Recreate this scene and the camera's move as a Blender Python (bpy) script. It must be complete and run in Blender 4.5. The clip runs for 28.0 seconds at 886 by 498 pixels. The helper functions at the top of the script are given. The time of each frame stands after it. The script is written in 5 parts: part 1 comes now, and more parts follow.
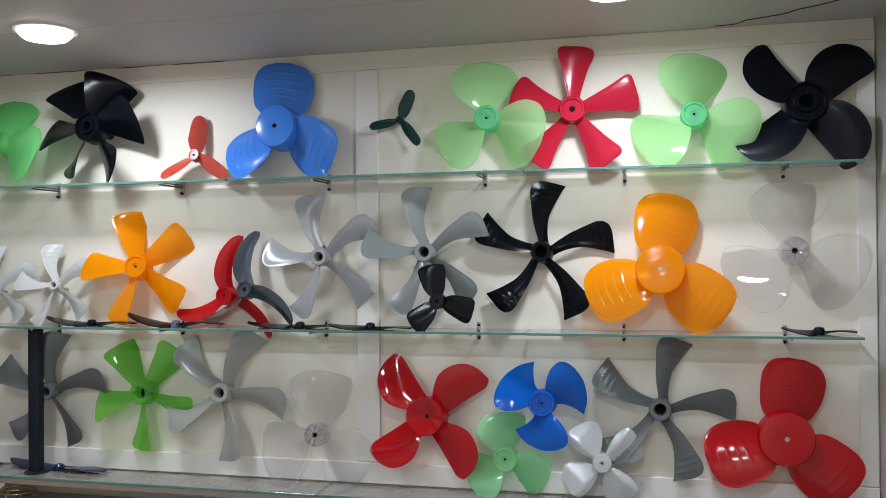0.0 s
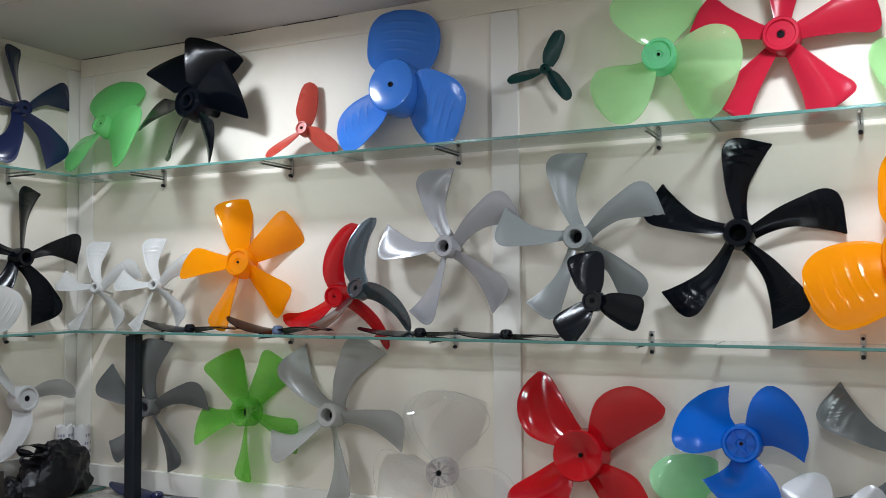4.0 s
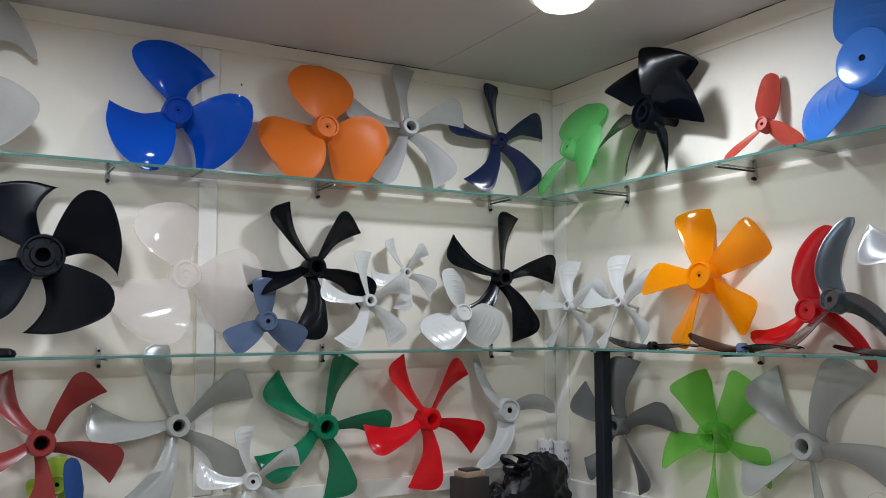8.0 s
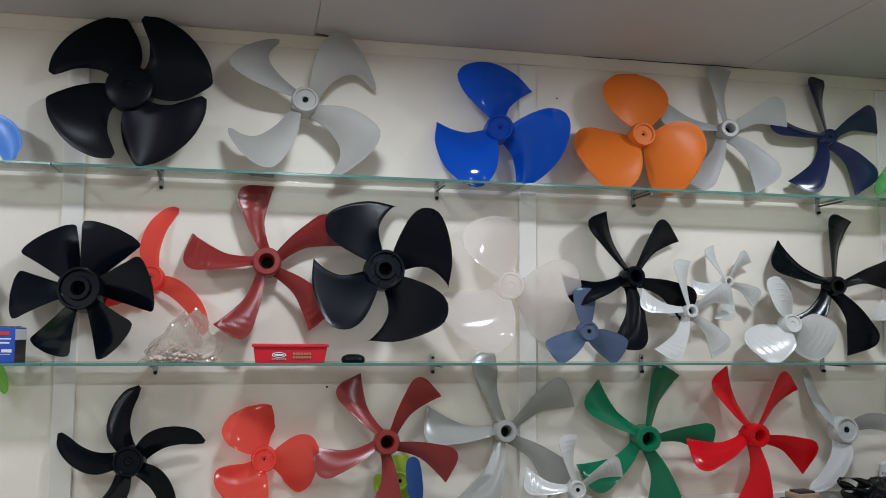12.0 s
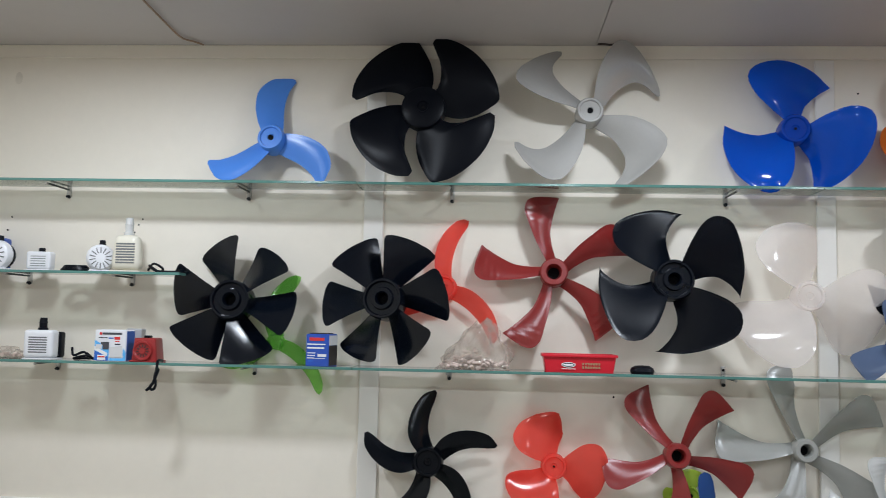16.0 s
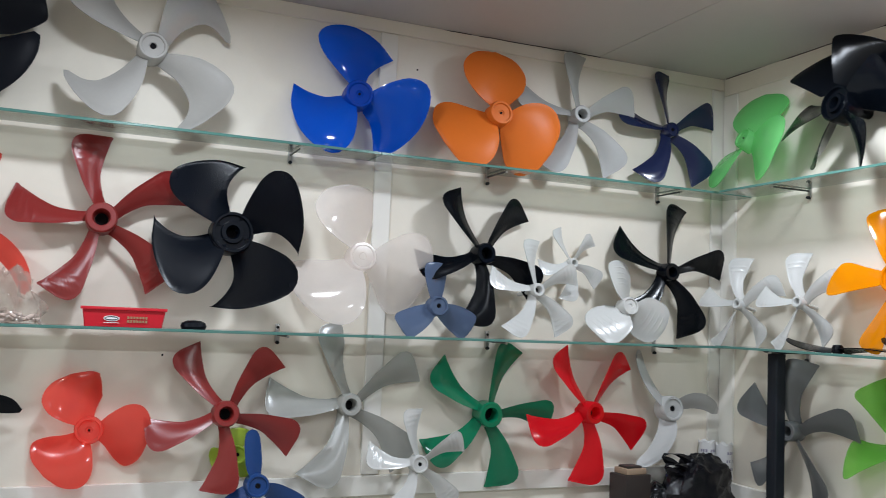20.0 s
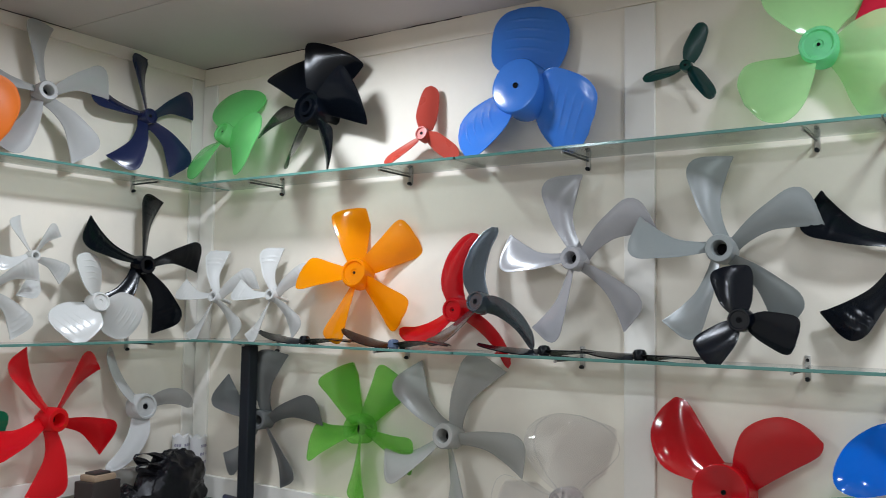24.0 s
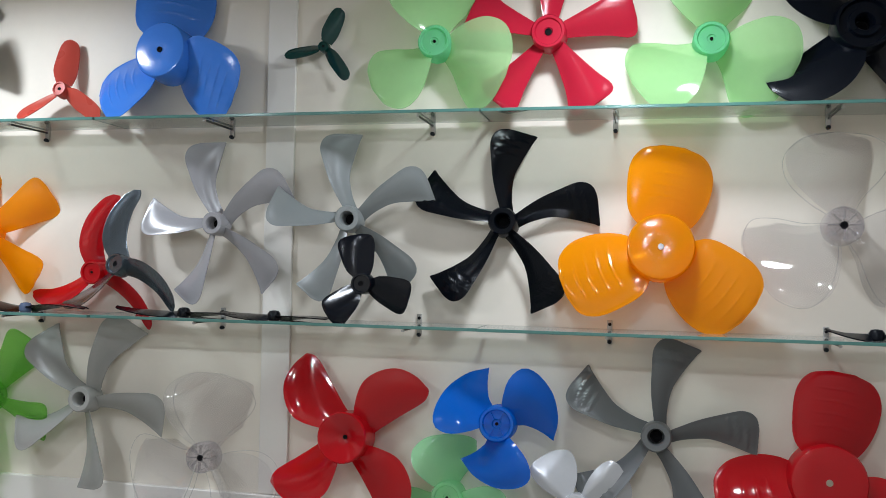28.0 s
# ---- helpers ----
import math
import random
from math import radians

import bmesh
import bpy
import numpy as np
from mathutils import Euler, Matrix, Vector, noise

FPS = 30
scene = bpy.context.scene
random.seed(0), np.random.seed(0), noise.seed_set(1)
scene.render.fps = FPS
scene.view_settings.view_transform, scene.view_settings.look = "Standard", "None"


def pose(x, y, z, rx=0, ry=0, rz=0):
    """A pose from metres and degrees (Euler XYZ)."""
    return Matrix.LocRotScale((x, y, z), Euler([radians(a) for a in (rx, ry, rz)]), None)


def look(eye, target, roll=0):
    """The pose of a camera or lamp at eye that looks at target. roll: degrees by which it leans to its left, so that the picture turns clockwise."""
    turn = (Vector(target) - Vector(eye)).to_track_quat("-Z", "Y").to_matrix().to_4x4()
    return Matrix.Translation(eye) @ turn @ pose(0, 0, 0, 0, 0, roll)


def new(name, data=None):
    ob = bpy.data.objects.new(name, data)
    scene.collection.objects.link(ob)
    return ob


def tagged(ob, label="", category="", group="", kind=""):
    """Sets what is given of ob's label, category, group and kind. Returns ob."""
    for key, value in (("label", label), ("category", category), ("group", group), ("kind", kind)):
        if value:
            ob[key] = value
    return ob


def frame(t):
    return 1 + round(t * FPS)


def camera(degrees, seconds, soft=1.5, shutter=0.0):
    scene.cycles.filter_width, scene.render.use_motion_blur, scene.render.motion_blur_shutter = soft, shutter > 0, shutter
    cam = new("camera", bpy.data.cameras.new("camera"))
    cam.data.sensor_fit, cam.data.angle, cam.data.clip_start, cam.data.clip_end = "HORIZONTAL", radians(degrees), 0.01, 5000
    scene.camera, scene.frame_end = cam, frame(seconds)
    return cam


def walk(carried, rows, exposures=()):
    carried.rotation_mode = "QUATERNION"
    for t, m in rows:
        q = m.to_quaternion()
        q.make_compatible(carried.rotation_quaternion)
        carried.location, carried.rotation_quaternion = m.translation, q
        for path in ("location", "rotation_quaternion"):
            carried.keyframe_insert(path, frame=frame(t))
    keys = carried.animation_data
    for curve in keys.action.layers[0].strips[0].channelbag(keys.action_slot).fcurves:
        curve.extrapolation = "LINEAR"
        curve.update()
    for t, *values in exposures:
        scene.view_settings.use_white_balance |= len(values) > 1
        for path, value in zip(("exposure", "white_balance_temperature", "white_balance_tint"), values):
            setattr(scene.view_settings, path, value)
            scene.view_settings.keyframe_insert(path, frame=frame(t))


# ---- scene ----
cam = camera(53.8, 28.0, soft=0.5, shutter=0.2)
PATH = [
    (0, (2.244, -2.47, 1.72), (1.768, -0.527, 1.732), -0.5),
    (0.5, (2.256, -2.462, 1.716), (1.777, -0.52, 1.735), -0.9),
    (1, (2.292, -2.445, 1.701), (1.697, -0.535, 1.738), -0.8),
    (1.5, (2.285, -2.419, 1.696), (1.654, -0.522, 1.737), -0.8),
    (2, (2.227, -2.368, 1.699), (1.587, -0.474, 1.741), -0.7),
    (2.5, (2.177, -2.303, 1.696), (1.544, -0.407, 1.75), -0.4),
    (4.5, (2.182, -1.754, 1.594), (1.162, -0.038, 1.71), -0.4),
    (5, (2.252, -1.676, 1.585), (1.102, -0.046, 1.726), -0.5),
    (5.5, (2.243, -1.664, 1.581), (0.953, -0.143, 1.725), -0.7),
    (6, (2.224, -1.685, 1.576), (0.811, -0.28, 1.744), -0.4),
    (6.5, (2.228, -1.679, 1.573), (0.733, -0.361, 1.742), -0.3),
    (7, (2.227, -1.682, 1.569), (0.646, -0.469, 1.739), -0.5),
    (7.5, (2.224, -1.688, 1.569), (0.551, -0.606, 1.744), -0.4),
    (8, (2.219, -1.692, 1.567), (0.495, -0.694, 1.744), -0.2),
    (8.5, (2.215, -1.703, 1.568), (0.455, -0.769, 1.745), 0.1),
    (9, (2.204, -1.714, 1.564), (0.409, -0.851, 1.743), 0.3),
    (9.5, (2.198, -1.726, 1.563), (0.37, -0.937, 1.742), 0.4),
    (10, (2.193, -1.733, 1.567), (0.332, -1.022, 1.743), 0.4),
    (10.5, (2.195, -1.738, 1.586), (0.305, -1.102, 1.741), 0.4),
    (11, (2.193, -1.749, 1.587), (0.296, -1.135, 1.748), 0.1),
    (11.5, (2.19, -1.768, 1.586), (0.264, -1.258, 1.755), 0.3),
    (13.5, (2.203, -1.848, 1.598), (0.233, -1.584, 1.819), 0.1),
    (14, (2.205, -1.859, 1.593), (0.227, -1.662, 1.817), 0.3),
    (14.5, (2.206, -1.865, 1.597), (0.218, -1.806, 1.808), 0.6),
    (15, (2.205, -1.881, 1.598), (0.215, -1.835, 1.79), 0.7),
    (15.5, (2.206, -1.913, 1.611), (0.214, -1.946, 1.784), 0.9),
    (16, (2.198, -1.912, 1.622), (0.208, -2.036, 1.783), 1.2),
    (16.5, (2.189, -1.91, 1.632), (0.215, -2.199, 1.774), 1.8),
    (17, (2.161, -1.89, 1.601), (0.185, -2.152, 1.763), 2.1),
    (17.5, (2.15, -1.855, 1.588), (0.156, -1.87, 1.735), 2.4),
    (18, (2.147, -1.845, 1.583), (0.159, -1.686, 1.738), 2.5),
    (18.5, (2.133, -1.852, 1.582), (0.17, -1.497, 1.732), 2.6),
    (19, (2.124, -1.846, 1.572), (0.194, -1.344, 1.727), 2.6),
    (19.5, (2.119, -1.844, 1.566), (0.23, -1.206, 1.719), 2.6),
    (20, (2.131, -1.821, 1.556), (0.293, -1.048, 1.71), 2.4),
    (20.5, (2.127, -1.817, 1.566), (0.359, -0.892, 1.71), 2.3),
    (22.5, (2.121, -1.788, 1.577), (0.572, -0.532, 1.732), 1.5),
    (23, (2.116, -1.796, 1.589), (0.706, -0.385, 1.736), 1.2),
    (23.5, (2.11, -1.785, 1.597), (0.876, -0.217, 1.733), 1.1),
    (24, (2.105, -1.779, 1.602), (0.986, -0.127, 1.739), 0.9),
    (24.5, (2.105, -1.771, 1.604), (1.122, -0.033, 1.725), 1.0),
    (25, (2.105, -1.774, 1.606), (1.202, 0.008, 1.706), 0.7),
    (25.5, (2.12, -1.773, 1.609), (1.273, 0.037, 1.689), 0.2),
    (26, (2.134, -1.783, 1.619), (1.408, 0.08, 1.68), -0.4),
    (26.5, (2.139, -1.795, 1.62), (1.451, 0.082, 1.675), -0.5),
    (27, (2.151, -1.792, 1.614), (1.557, 0.117, 1.654), 0.5),
    (27.5, (2.186, -1.802, 1.621), (1.711, 0.14, 1.655), 0.8),
    (28, (2.226, -1.85, 1.627), (1.771, 0.097, 1.669), 1.1),
]
walk(cam, [(t, look(eye, target, roll)) for t, eye, target, roll in PATH], exposures=[(0, 0.0), (5, -0.05), (8, -0.12), (11, -0.12), (14, -0.12), (15.5, 0.04), (17, -0.01), (20, 0.1), (23, 0.1), (25, 0.0), (28, -0.05)])

# ==== body ====
# ---- world and lamps ----
world = bpy.data.worlds.new("world")
scene.world = world
world.use_nodes = True
world.node_tree.nodes["Background"].inputs[0].default_value = (0.9, 0.95, 1.0, 1)
world.node_tree.nodes["Background"].inputs[1].default_value = 0.05
CEIL = 2.325
ROOM_X, ROOM_Y = 2.80, -3.37
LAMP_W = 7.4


# ---- materials ----
def material(name):
    m = bpy.data.materials.new(name)
    m.use_nodes = True
    nt = m.node_tree
    return m, nt, nt.nodes["Principled BSDF"], nt.nodes["Material Output"]


def node(nt, kind, **values):
    n = nt.nodes.new(kind)
    for k, v in values.items():
        n.inputs[k.replace("_", " ")].default_value = v
    return n


def varied(nt, colour, amount, scale, coarse=0.25, random_part=0.0):
    """A base colour with two scales of variation; returns the colour socket."""
    tc = nt.nodes.new("ShaderNodeTexCoord")
    big = node(nt, "ShaderNodeTexNoise", Scale=scale * coarse, Detail=3.0, Roughness=0.6)
    fine = node(nt, "ShaderNodeTexNoise", Scale=scale * 8, Detail=4.0, Roughness=0.7)
    nt.links.new(tc.outputs["Object"], big.inputs["Vector"])
    nt.links.new(tc.outputs["Object"], fine.inputs["Vector"])
    add = nt.nodes.new("ShaderNodeMath")
    add.operation = "ADD"
    nt.links.new(big.outputs["Fac"], add.inputs[0])
    half = nt.nodes.new("ShaderNodeMath")
    half.operation = "MULTIPLY"
    half.inputs[1].default_value = 0.4
    nt.links.new(fine.outputs["Fac"], half.inputs[0])
    nt.links.new(half.outputs[0], add.inputs[1])
    ramp = nt.nodes.new("ShaderNodeMapRange")
    ramp.inputs["From Min"].default_value, ramp.inputs["From Max"].default_value = 0.4, 1.0
    ramp.inputs["To Min"].default_value, ramp.inputs["To Max"].default_value = 1 - amount, 1 + amount
    nt.links.new(add.outputs[0], ramp.inputs["Value"])
    src = ramp.outputs[0]
    if random_part:
        oi = nt.nodes.new("ShaderNodeObjectInfo")
        mr = nt.nodes.new("ShaderNodeMapRange")
        mr.inputs["To Min"].default_value, mr.inputs["To Max"].default_value = 1 - random_part, 1 + random_part
        nt.links.new(oi.outputs["Random"], mr.inputs["Value"])
        mul = nt.nodes.new("ShaderNodeMath")
        mul.operation = "MULTIPLY"
        nt.links.new(src, mul.inputs[0])
        nt.links.new(mr.outputs[0], mul.inputs[1])
        src = mul.outputs[0]
    mix = nt.nodes.new("ShaderNodeVectorMath")
    mix.operation = "SCALE"
    mix.inputs[0].default_value = colour[:3]
    nt.links.new(src, mix.inputs["Scale"])
    return mix.outputs[0], big, fine


def bump(nt, bsdf, height, strength, distance=0.002):
    b = node(nt, "ShaderNodeBump", Strength=strength, Distance=distance)
    nt.links.new(height, b.inputs["Height"])
    nt.links.new(b.outputs[0], bsdf.inputs["Normal"])


def solid(name, colour, rough=0.4, metal=0.0, amount=0.06, scale=12.0, relief=0.05, spec=0.5, random_part=0.0):
    m, nt, bsdf, out = material(name)
    c, big, fine = varied(nt, colour, amount, scale, random_part=random_part)
    nt.links.new(c, bsdf.inputs["Base Color"])
    rr = nt.nodes.new("ShaderNodeMapRange")
    rr.inputs["To Min"].default_value, rr.inputs["To Max"].default_value = rough * 0.8, min(1, rough * 1.25)
    nt.links.new(big.outputs["Fac"], rr.inputs["Value"])
    nt.links.new(rr.outputs[0], bsdf.inputs["Roughness"])
    bsdf.inputs["Metallic"].default_value = metal
    bsdf.inputs["Specular IOR Level"].default_value = spec
    if relief:
        bump(nt, bsdf, fine.outputs["Fac"], relief)
    return m


def glow_plastic(name, colour, rough=0.2, through_part=0.45, clear=0.0, spec=0.5):
    """Translucent plastic: light passes through and is tinted; clear lets part of it pass straight."""
    m, nt, bsdf, out = material(name)
    c, big, fine = varied(nt, colour, 0.05, 10.0)
    nt.links.new(c, bsdf.inputs["Base Color"])
    bsdf.inputs["Roughness"].default_value = rough
    bsdf.inputs["Specular IOR Level"].default_value = spec
    bump(nt, bsdf, big.outputs["Fac"], 0.04)
    tr = nt.nodes.new("ShaderNodeBsdfTranslucent")
    nt.links.new(c, tr.inputs["Color"])
    mix = node(nt, "ShaderNodeMixShader", Fac=through_part)
    nt.links.new(bsdf.outputs[0], mix.inputs[1])
    nt.links.new(tr.outputs[0], mix.inputs[2])
    last = mix
    if clear:
        tp = nt.nodes.new("ShaderNodeBsdfTransparent")
        tp.inputs["Color"].default_value = (*[(v / max(colour[:3])) ** 0.5 for v in colour[:3]], 1)
        last = node(nt, "ShaderNodeMixShader", Fac=clear)
        nt.links.new(mix.outputs[0], last.inputs[1])
        nt.links.new(tp.outputs[0], last.inputs[2])
    nt.links.new(last.outputs[0], out.inputs["Surface"])
    return m


def clear_sheet(name, tint, haze=0.05, gloss=1.0, haze_colour=(0.8, 0.8, 0.8)):
    """Thin clear glass or plastic: straight transmission with a tint, a Fresnel reflection and some surface haze."""
    m, nt, bsdf, out = material(name)
    nt.nodes.remove(bsdf)
    tp = nt.nodes.new("ShaderNodeBsdfTransparent")
    tp.inputs["Color"].default_value = (*tint, 1)
    gl = nt.nodes.new("ShaderNodeBsdfGlossy")
    gl.inputs["Roughness"].default_value = 0.03
    fr = node(nt, "ShaderNodeLayerWeight", Blend=0.5)
    up = nt.nodes.new("ShaderNodeMath")
    up.operation = "POWER"
    up.inputs[1].default_value = 4.0
    nt.links.new(fr.outputs["Facing"], up.inputs[0])
    k = nt.nodes.new("ShaderNodeMath")
    k.operation = "MULTIPLY_ADD"
    k.use_clamp = True
    k.inputs[1].default_value = 0.8 * gloss
    k.inputs[2].default_value = 0.045 * gloss
    nt.links.new(up.outputs[0], k.inputs[0])
    mix = nt.nodes.new("ShaderNodeMixShader")
    nt.links.new(k.outputs[0], mix.inputs[0])
    nt.links.new(tp.outputs[0], mix.inputs[1])
    nt.links.new(gl.outputs[0], mix.inputs[2])
    df = nt.nodes.new("ShaderNodeBsdfDiffuse")
    df.inputs["Color"].default_value = (*haze_colour, 1)
    tc = nt.nodes.new("ShaderNodeTexCoord")
    nz = node(nt, "ShaderNodeTexNoise", Scale=14.0, Detail=4.0)
    nt.links.new(tc.outputs["Object"], nz.inputs["Vector"])
    mr = nt.nodes.new("ShaderNodeMapRange")
    mr.inputs["To Min"].default_value, mr.inputs["To Max"].default_value = haze * 0.4, haze * 1.6
    nt.links.new(nz.outputs["Fac"], mr.inputs["Value"])
    mix2 = nt.nodes.new("ShaderNodeMixShader")
    nt.links.new(mr.outputs[0], mix2.inputs[0])
    nt.links.new(mix.outputs[0], mix2.inputs[1])
    nt.links.new(df.outputs[0], mix2.inputs[2])
    nt.links.new(mix2.outputs[0], out.inputs["Surface"])
    return m


def glowing(name, colour, strength):
    m, nt, bsdf, out = material(name)
    bsdf.inputs["Emission Color"].default_value = (*colour, 1)
    bsdf.inputs["Emission Strength"].default_value = strength
    return m


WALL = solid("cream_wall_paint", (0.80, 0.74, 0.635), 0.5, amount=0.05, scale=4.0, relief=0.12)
# East wall colour is set darker than the others to cut bounced fill light.
SIDE = solid("low_bounce_taupe_wall", (0.40, 0.37, 0.335), 0.5, amount=0.06, scale=4.0, relief=0.12)
TRIM = solid("white_trim_paint", (0.79, 0.76, 0.70), 0.35, amount=0.03, scale=5.0)
CEILING = solid("ceiling_paint", (0.53, 0.49, 0.465), 0.6, amount=0.05, scale=2.5, relief=0.1)
CRACK = solid("dark_crack", (0.06, 0.045, 0.04), 0.9)
FLOOR = solid("grey_floor_tile", (0.46, 0.44, 0.40), 0.35, amount=0.1, scale=3.0)
CABINET = solid("cabinet_laminate", (0.62, 0.60, 0.56), 0.4, amount=0.04)
WOOD = solid("dusty_wood_board", (0.33, 0.26, 0.21), 0.5, amount=0.2, scale=9.0)
GLASS = clear_sheet("shelf_glass", (0.765, 0.805, 0.77), 0.12, 1.4, (0.60, 0.64, 0.60))
GLASS_DUSTY = clear_sheet("dusty_shelf_glass", (0.83, 0.87, 0.84), 0.38, 1.3, (0.50, 0.45, 0.40))
GLASS_EDGE = solid("glass_edge", (0.085, 0.21, 0.18), 0.15, amount=0.2, scale=14.0)
STEEL = solid("brushed_steel", (0.45, 0.44, 0.42), 0.35, metal=0.9)
DULL_STEEL = solid("dull_steel", (0.07, 0.075, 0.07), 0.45, metal=0.5)
DARK_STEEL = solid("dark_painted_steel", (0.010, 0.013, 0.018), 0.55, spec=0.25)
HOLE = solid("dark_bore", (0.006, 0.006, 0.007), 0.7, spec=0.1)
BRASS = solid("shaft_insert_metal", (0.55, 0.5, 0.42), 0.3, metal=1.0)

BLACK = solid("black_plastic", (0.002, 0.003, 0.005), 0.2, relief=0.05, spec=0.2)
BLACK_MATT = solid("matt_black_plastic", (0.004, 0.005, 0.008), 0.34, relief=0.08, spec=0.12)
NAVY_BLACK = solid("blue_black_plastic", (0.002, 0.0035, 0.007), 0.17, spec=0.34)
NAVY_MATT = solid("blue_black_matt_plastic", (0.002, 0.0035, 0.007), 0.27, spec=0.25)
NAVY = solid("navy_plastic", (0.011, 0.017, 0.060), 0.2)
GREY = solid("mid_grey_plastic", (0.235, 0.255, 0.25), 0.3, spec=0.7)
GREY_WARM = solid("warm_grey_plastic", (0.345, 0.34, 0.352), 0.27, spec=0.8)
GREY_DARK = solid("dark_grey_plastic", (0.115, 0.12, 0.12), 0.3, spec=0.6)
GREY_LIGHT = solid("light_grey_plastic", (0.42, 0.42, 0.41), 0.27, spec=0.7)
GREY_SOFT = solid("soft_grey_plastic", (0.32, 0.32, 0.295), 0.25, spec=0.9)
GREY_PALE = solid("pale_grey_plastic", (0.38, 0.37, 0.35), 0.18, spec=0.8)
SILVER = solid("silver_plastic", (0.58, 0.59, 0.60), 0.25, metal=0.25)
STEEL_GREY = solid("steel_grey_plastic", (0.17, 0.205, 0.235), 0.22, metal=0.9)
WHITE = solid("white_plastic", (0.56, 0.56, 0.54), 0.22, spec=0.6)
RED = glow_plastic("red_plastic", (0.62, 0.008, 0.016), 0.07, 0.3, 0.22, 0.9)
RED_LIVE = glow_plastic("bright_red_plastic", (0.78, 0.012, 0.022), 0.1, 0.3, 0.24, 0.6)
RED_CRIMSON = glow_plastic("crimson_plastic", (0.66, 0.02, 0.055), 0.18, 0.3)
RED_DARK = solid("oxide_red_plastic", (0.235, 0.022, 0.02), 0.3)
RED_SMALL = solid("brick_red_plastic", (0.48, 0.06, 0.04), 0.28)
CORAL = glow_plastic("coral_plastic", (1.0, 0.20, 0.155), 0.12, 0.45, 0.52, 0.8)
ORANGE = glow_plastic("orange_plastic", (0.82, 0.19, 0.025), 0.4, 0.15, 0.0, 0.25)
AMBER = glow_plastic("amber_plastic", (1.0, 0.43, 0.002), 0.1, 0.35, 0.36, 1.0)
LIME = glow_plastic("lime_translucent_plastic", (0.58, 0.86, 0.50), 0.10, 0.35, 0.54, 0.8)
GREEN_FROST = glow_plastic("frosted_green_plastic", (0.56, 0.95, 0.62), 0.10, 0.35, 0.56, 0.8)
GREEN_GRASS = glow_plastic("grass_green_plastic", (0.25, 0.56, 0.13), 0.08, 0.35, 0.58, 0.9)
MINT = glow_plastic("mint_hub_plastic", (0.30, 0.80, 0.48), 0.1, 0.5, 0.3, 0.8)
GREEN_DEEP = solid("deep_green_plastic", (0.004, 0.15, 0.07), 0.13)
GREEN_BOTTLE = solid("bottle_green_plastic", (0.004, 0.04, 0.034), 0.2)
BLUE = solid("sky_blue_plastic", (0.05, 0.21, 0.7), 0.15)
BLUE_LIGHT = solid("light_blue_plastic", (0.07, 0.24, 0.72), 0.3)
BLUE_ROYAL = glow_plastic("royal_blue_plastic", (0.002, 0.17, 0.70), 0.07, 0.3, 0.22, 0.8)
BLUE_DEEP = glow_plastic("deep_blue_plastic", (0.003, 0.12, 0.68), 0.08, 0.3, 0.24, 0.7)
BLUE_HUB = glow_plastic("deep_blue_hub_plastic", (0.003, 0.06, 0.45), 0.1, 0.25, 0.0, 0.7)
GREEN_FRESH = glow_plastic("fresh_green_plastic", (0.28, 0.74, 0.30), 0.10, 0.3, 0.48, 0.6)
BLUE_SMOKE = glow_plastic("smoky_blue_plastic", (0.13, 0.18, 0.29), 0.25, 0.3, 0.2)
CLEAR = clear_sheet("clear_plastic", (0.965, 0.96, 0.965), 0.03, 1.2)
CLEAR_RIM = clear_sheet("clear_plastic_rim", (0.90, 0.895, 0.905), 0.06, 2.4)
CLEAR_HUB = clear_sheet("clear_plastic_hub", (0.86, 0.845, 0.855), 0.10, 2.2, (0.80, 0.74, 0.76))
FROST = glow_plastic("frosted_pinkish_plastic", (0.97, 0.93, 0.91), 0.08, 0.4, 0.64, 0.8)


# ---- building helpers ----
def finish(name, bm, mat, smooth=True, angle=35):
    me = bpy.data.meshes.new(name)
    bmesh.ops.recalc_face_normals(bm, faces=bm.faces)
    bm.to_mesh(me)
    bm.free()
    me.materials.append(mat)
    if smooth:
        me.polygons.foreach_set("use_smooth", [True] * len(me.polygons))
        me.set_sharp_from_angle(angle=radians(angle))
    return me


def part(name, bm, mat, parent=None, label="", m=None, smooth=True, angle=35):
    ob = new(name, finish(name, bm, mat, smooth, angle) if isinstance(bm, bmesh.types.BMesh) else bm)
    ob.parent = parent
    if m is not None:
        ob.matrix_basis = m
    if label:
        ob["label"] = label
    return ob


def box(x0, x1, y0, y1, z0, z1, bevel=0.0, seg=2, bm=None):
    bm = bm or bmesh.new()
    g = bmesh.ops.create_cube(bm, size=1.0)["verts"]
    bmesh.ops.transform(bm, verts=g, matrix=Matrix.Translation(((x0 + x1) / 2, (y0 + y1) / 2, (z0 + z1) / 2)) @ Matrix.Diagonal((x1 - x0, y1 - y0, z1 - z0, 1)))
    if bevel:
        edges = list({e for v in g for e in v.link_edges})
        bmesh.ops.bevel(bm, geom=edges, offset=bevel, segments=seg, affect="EDGES", profile=0.6)
    return bm


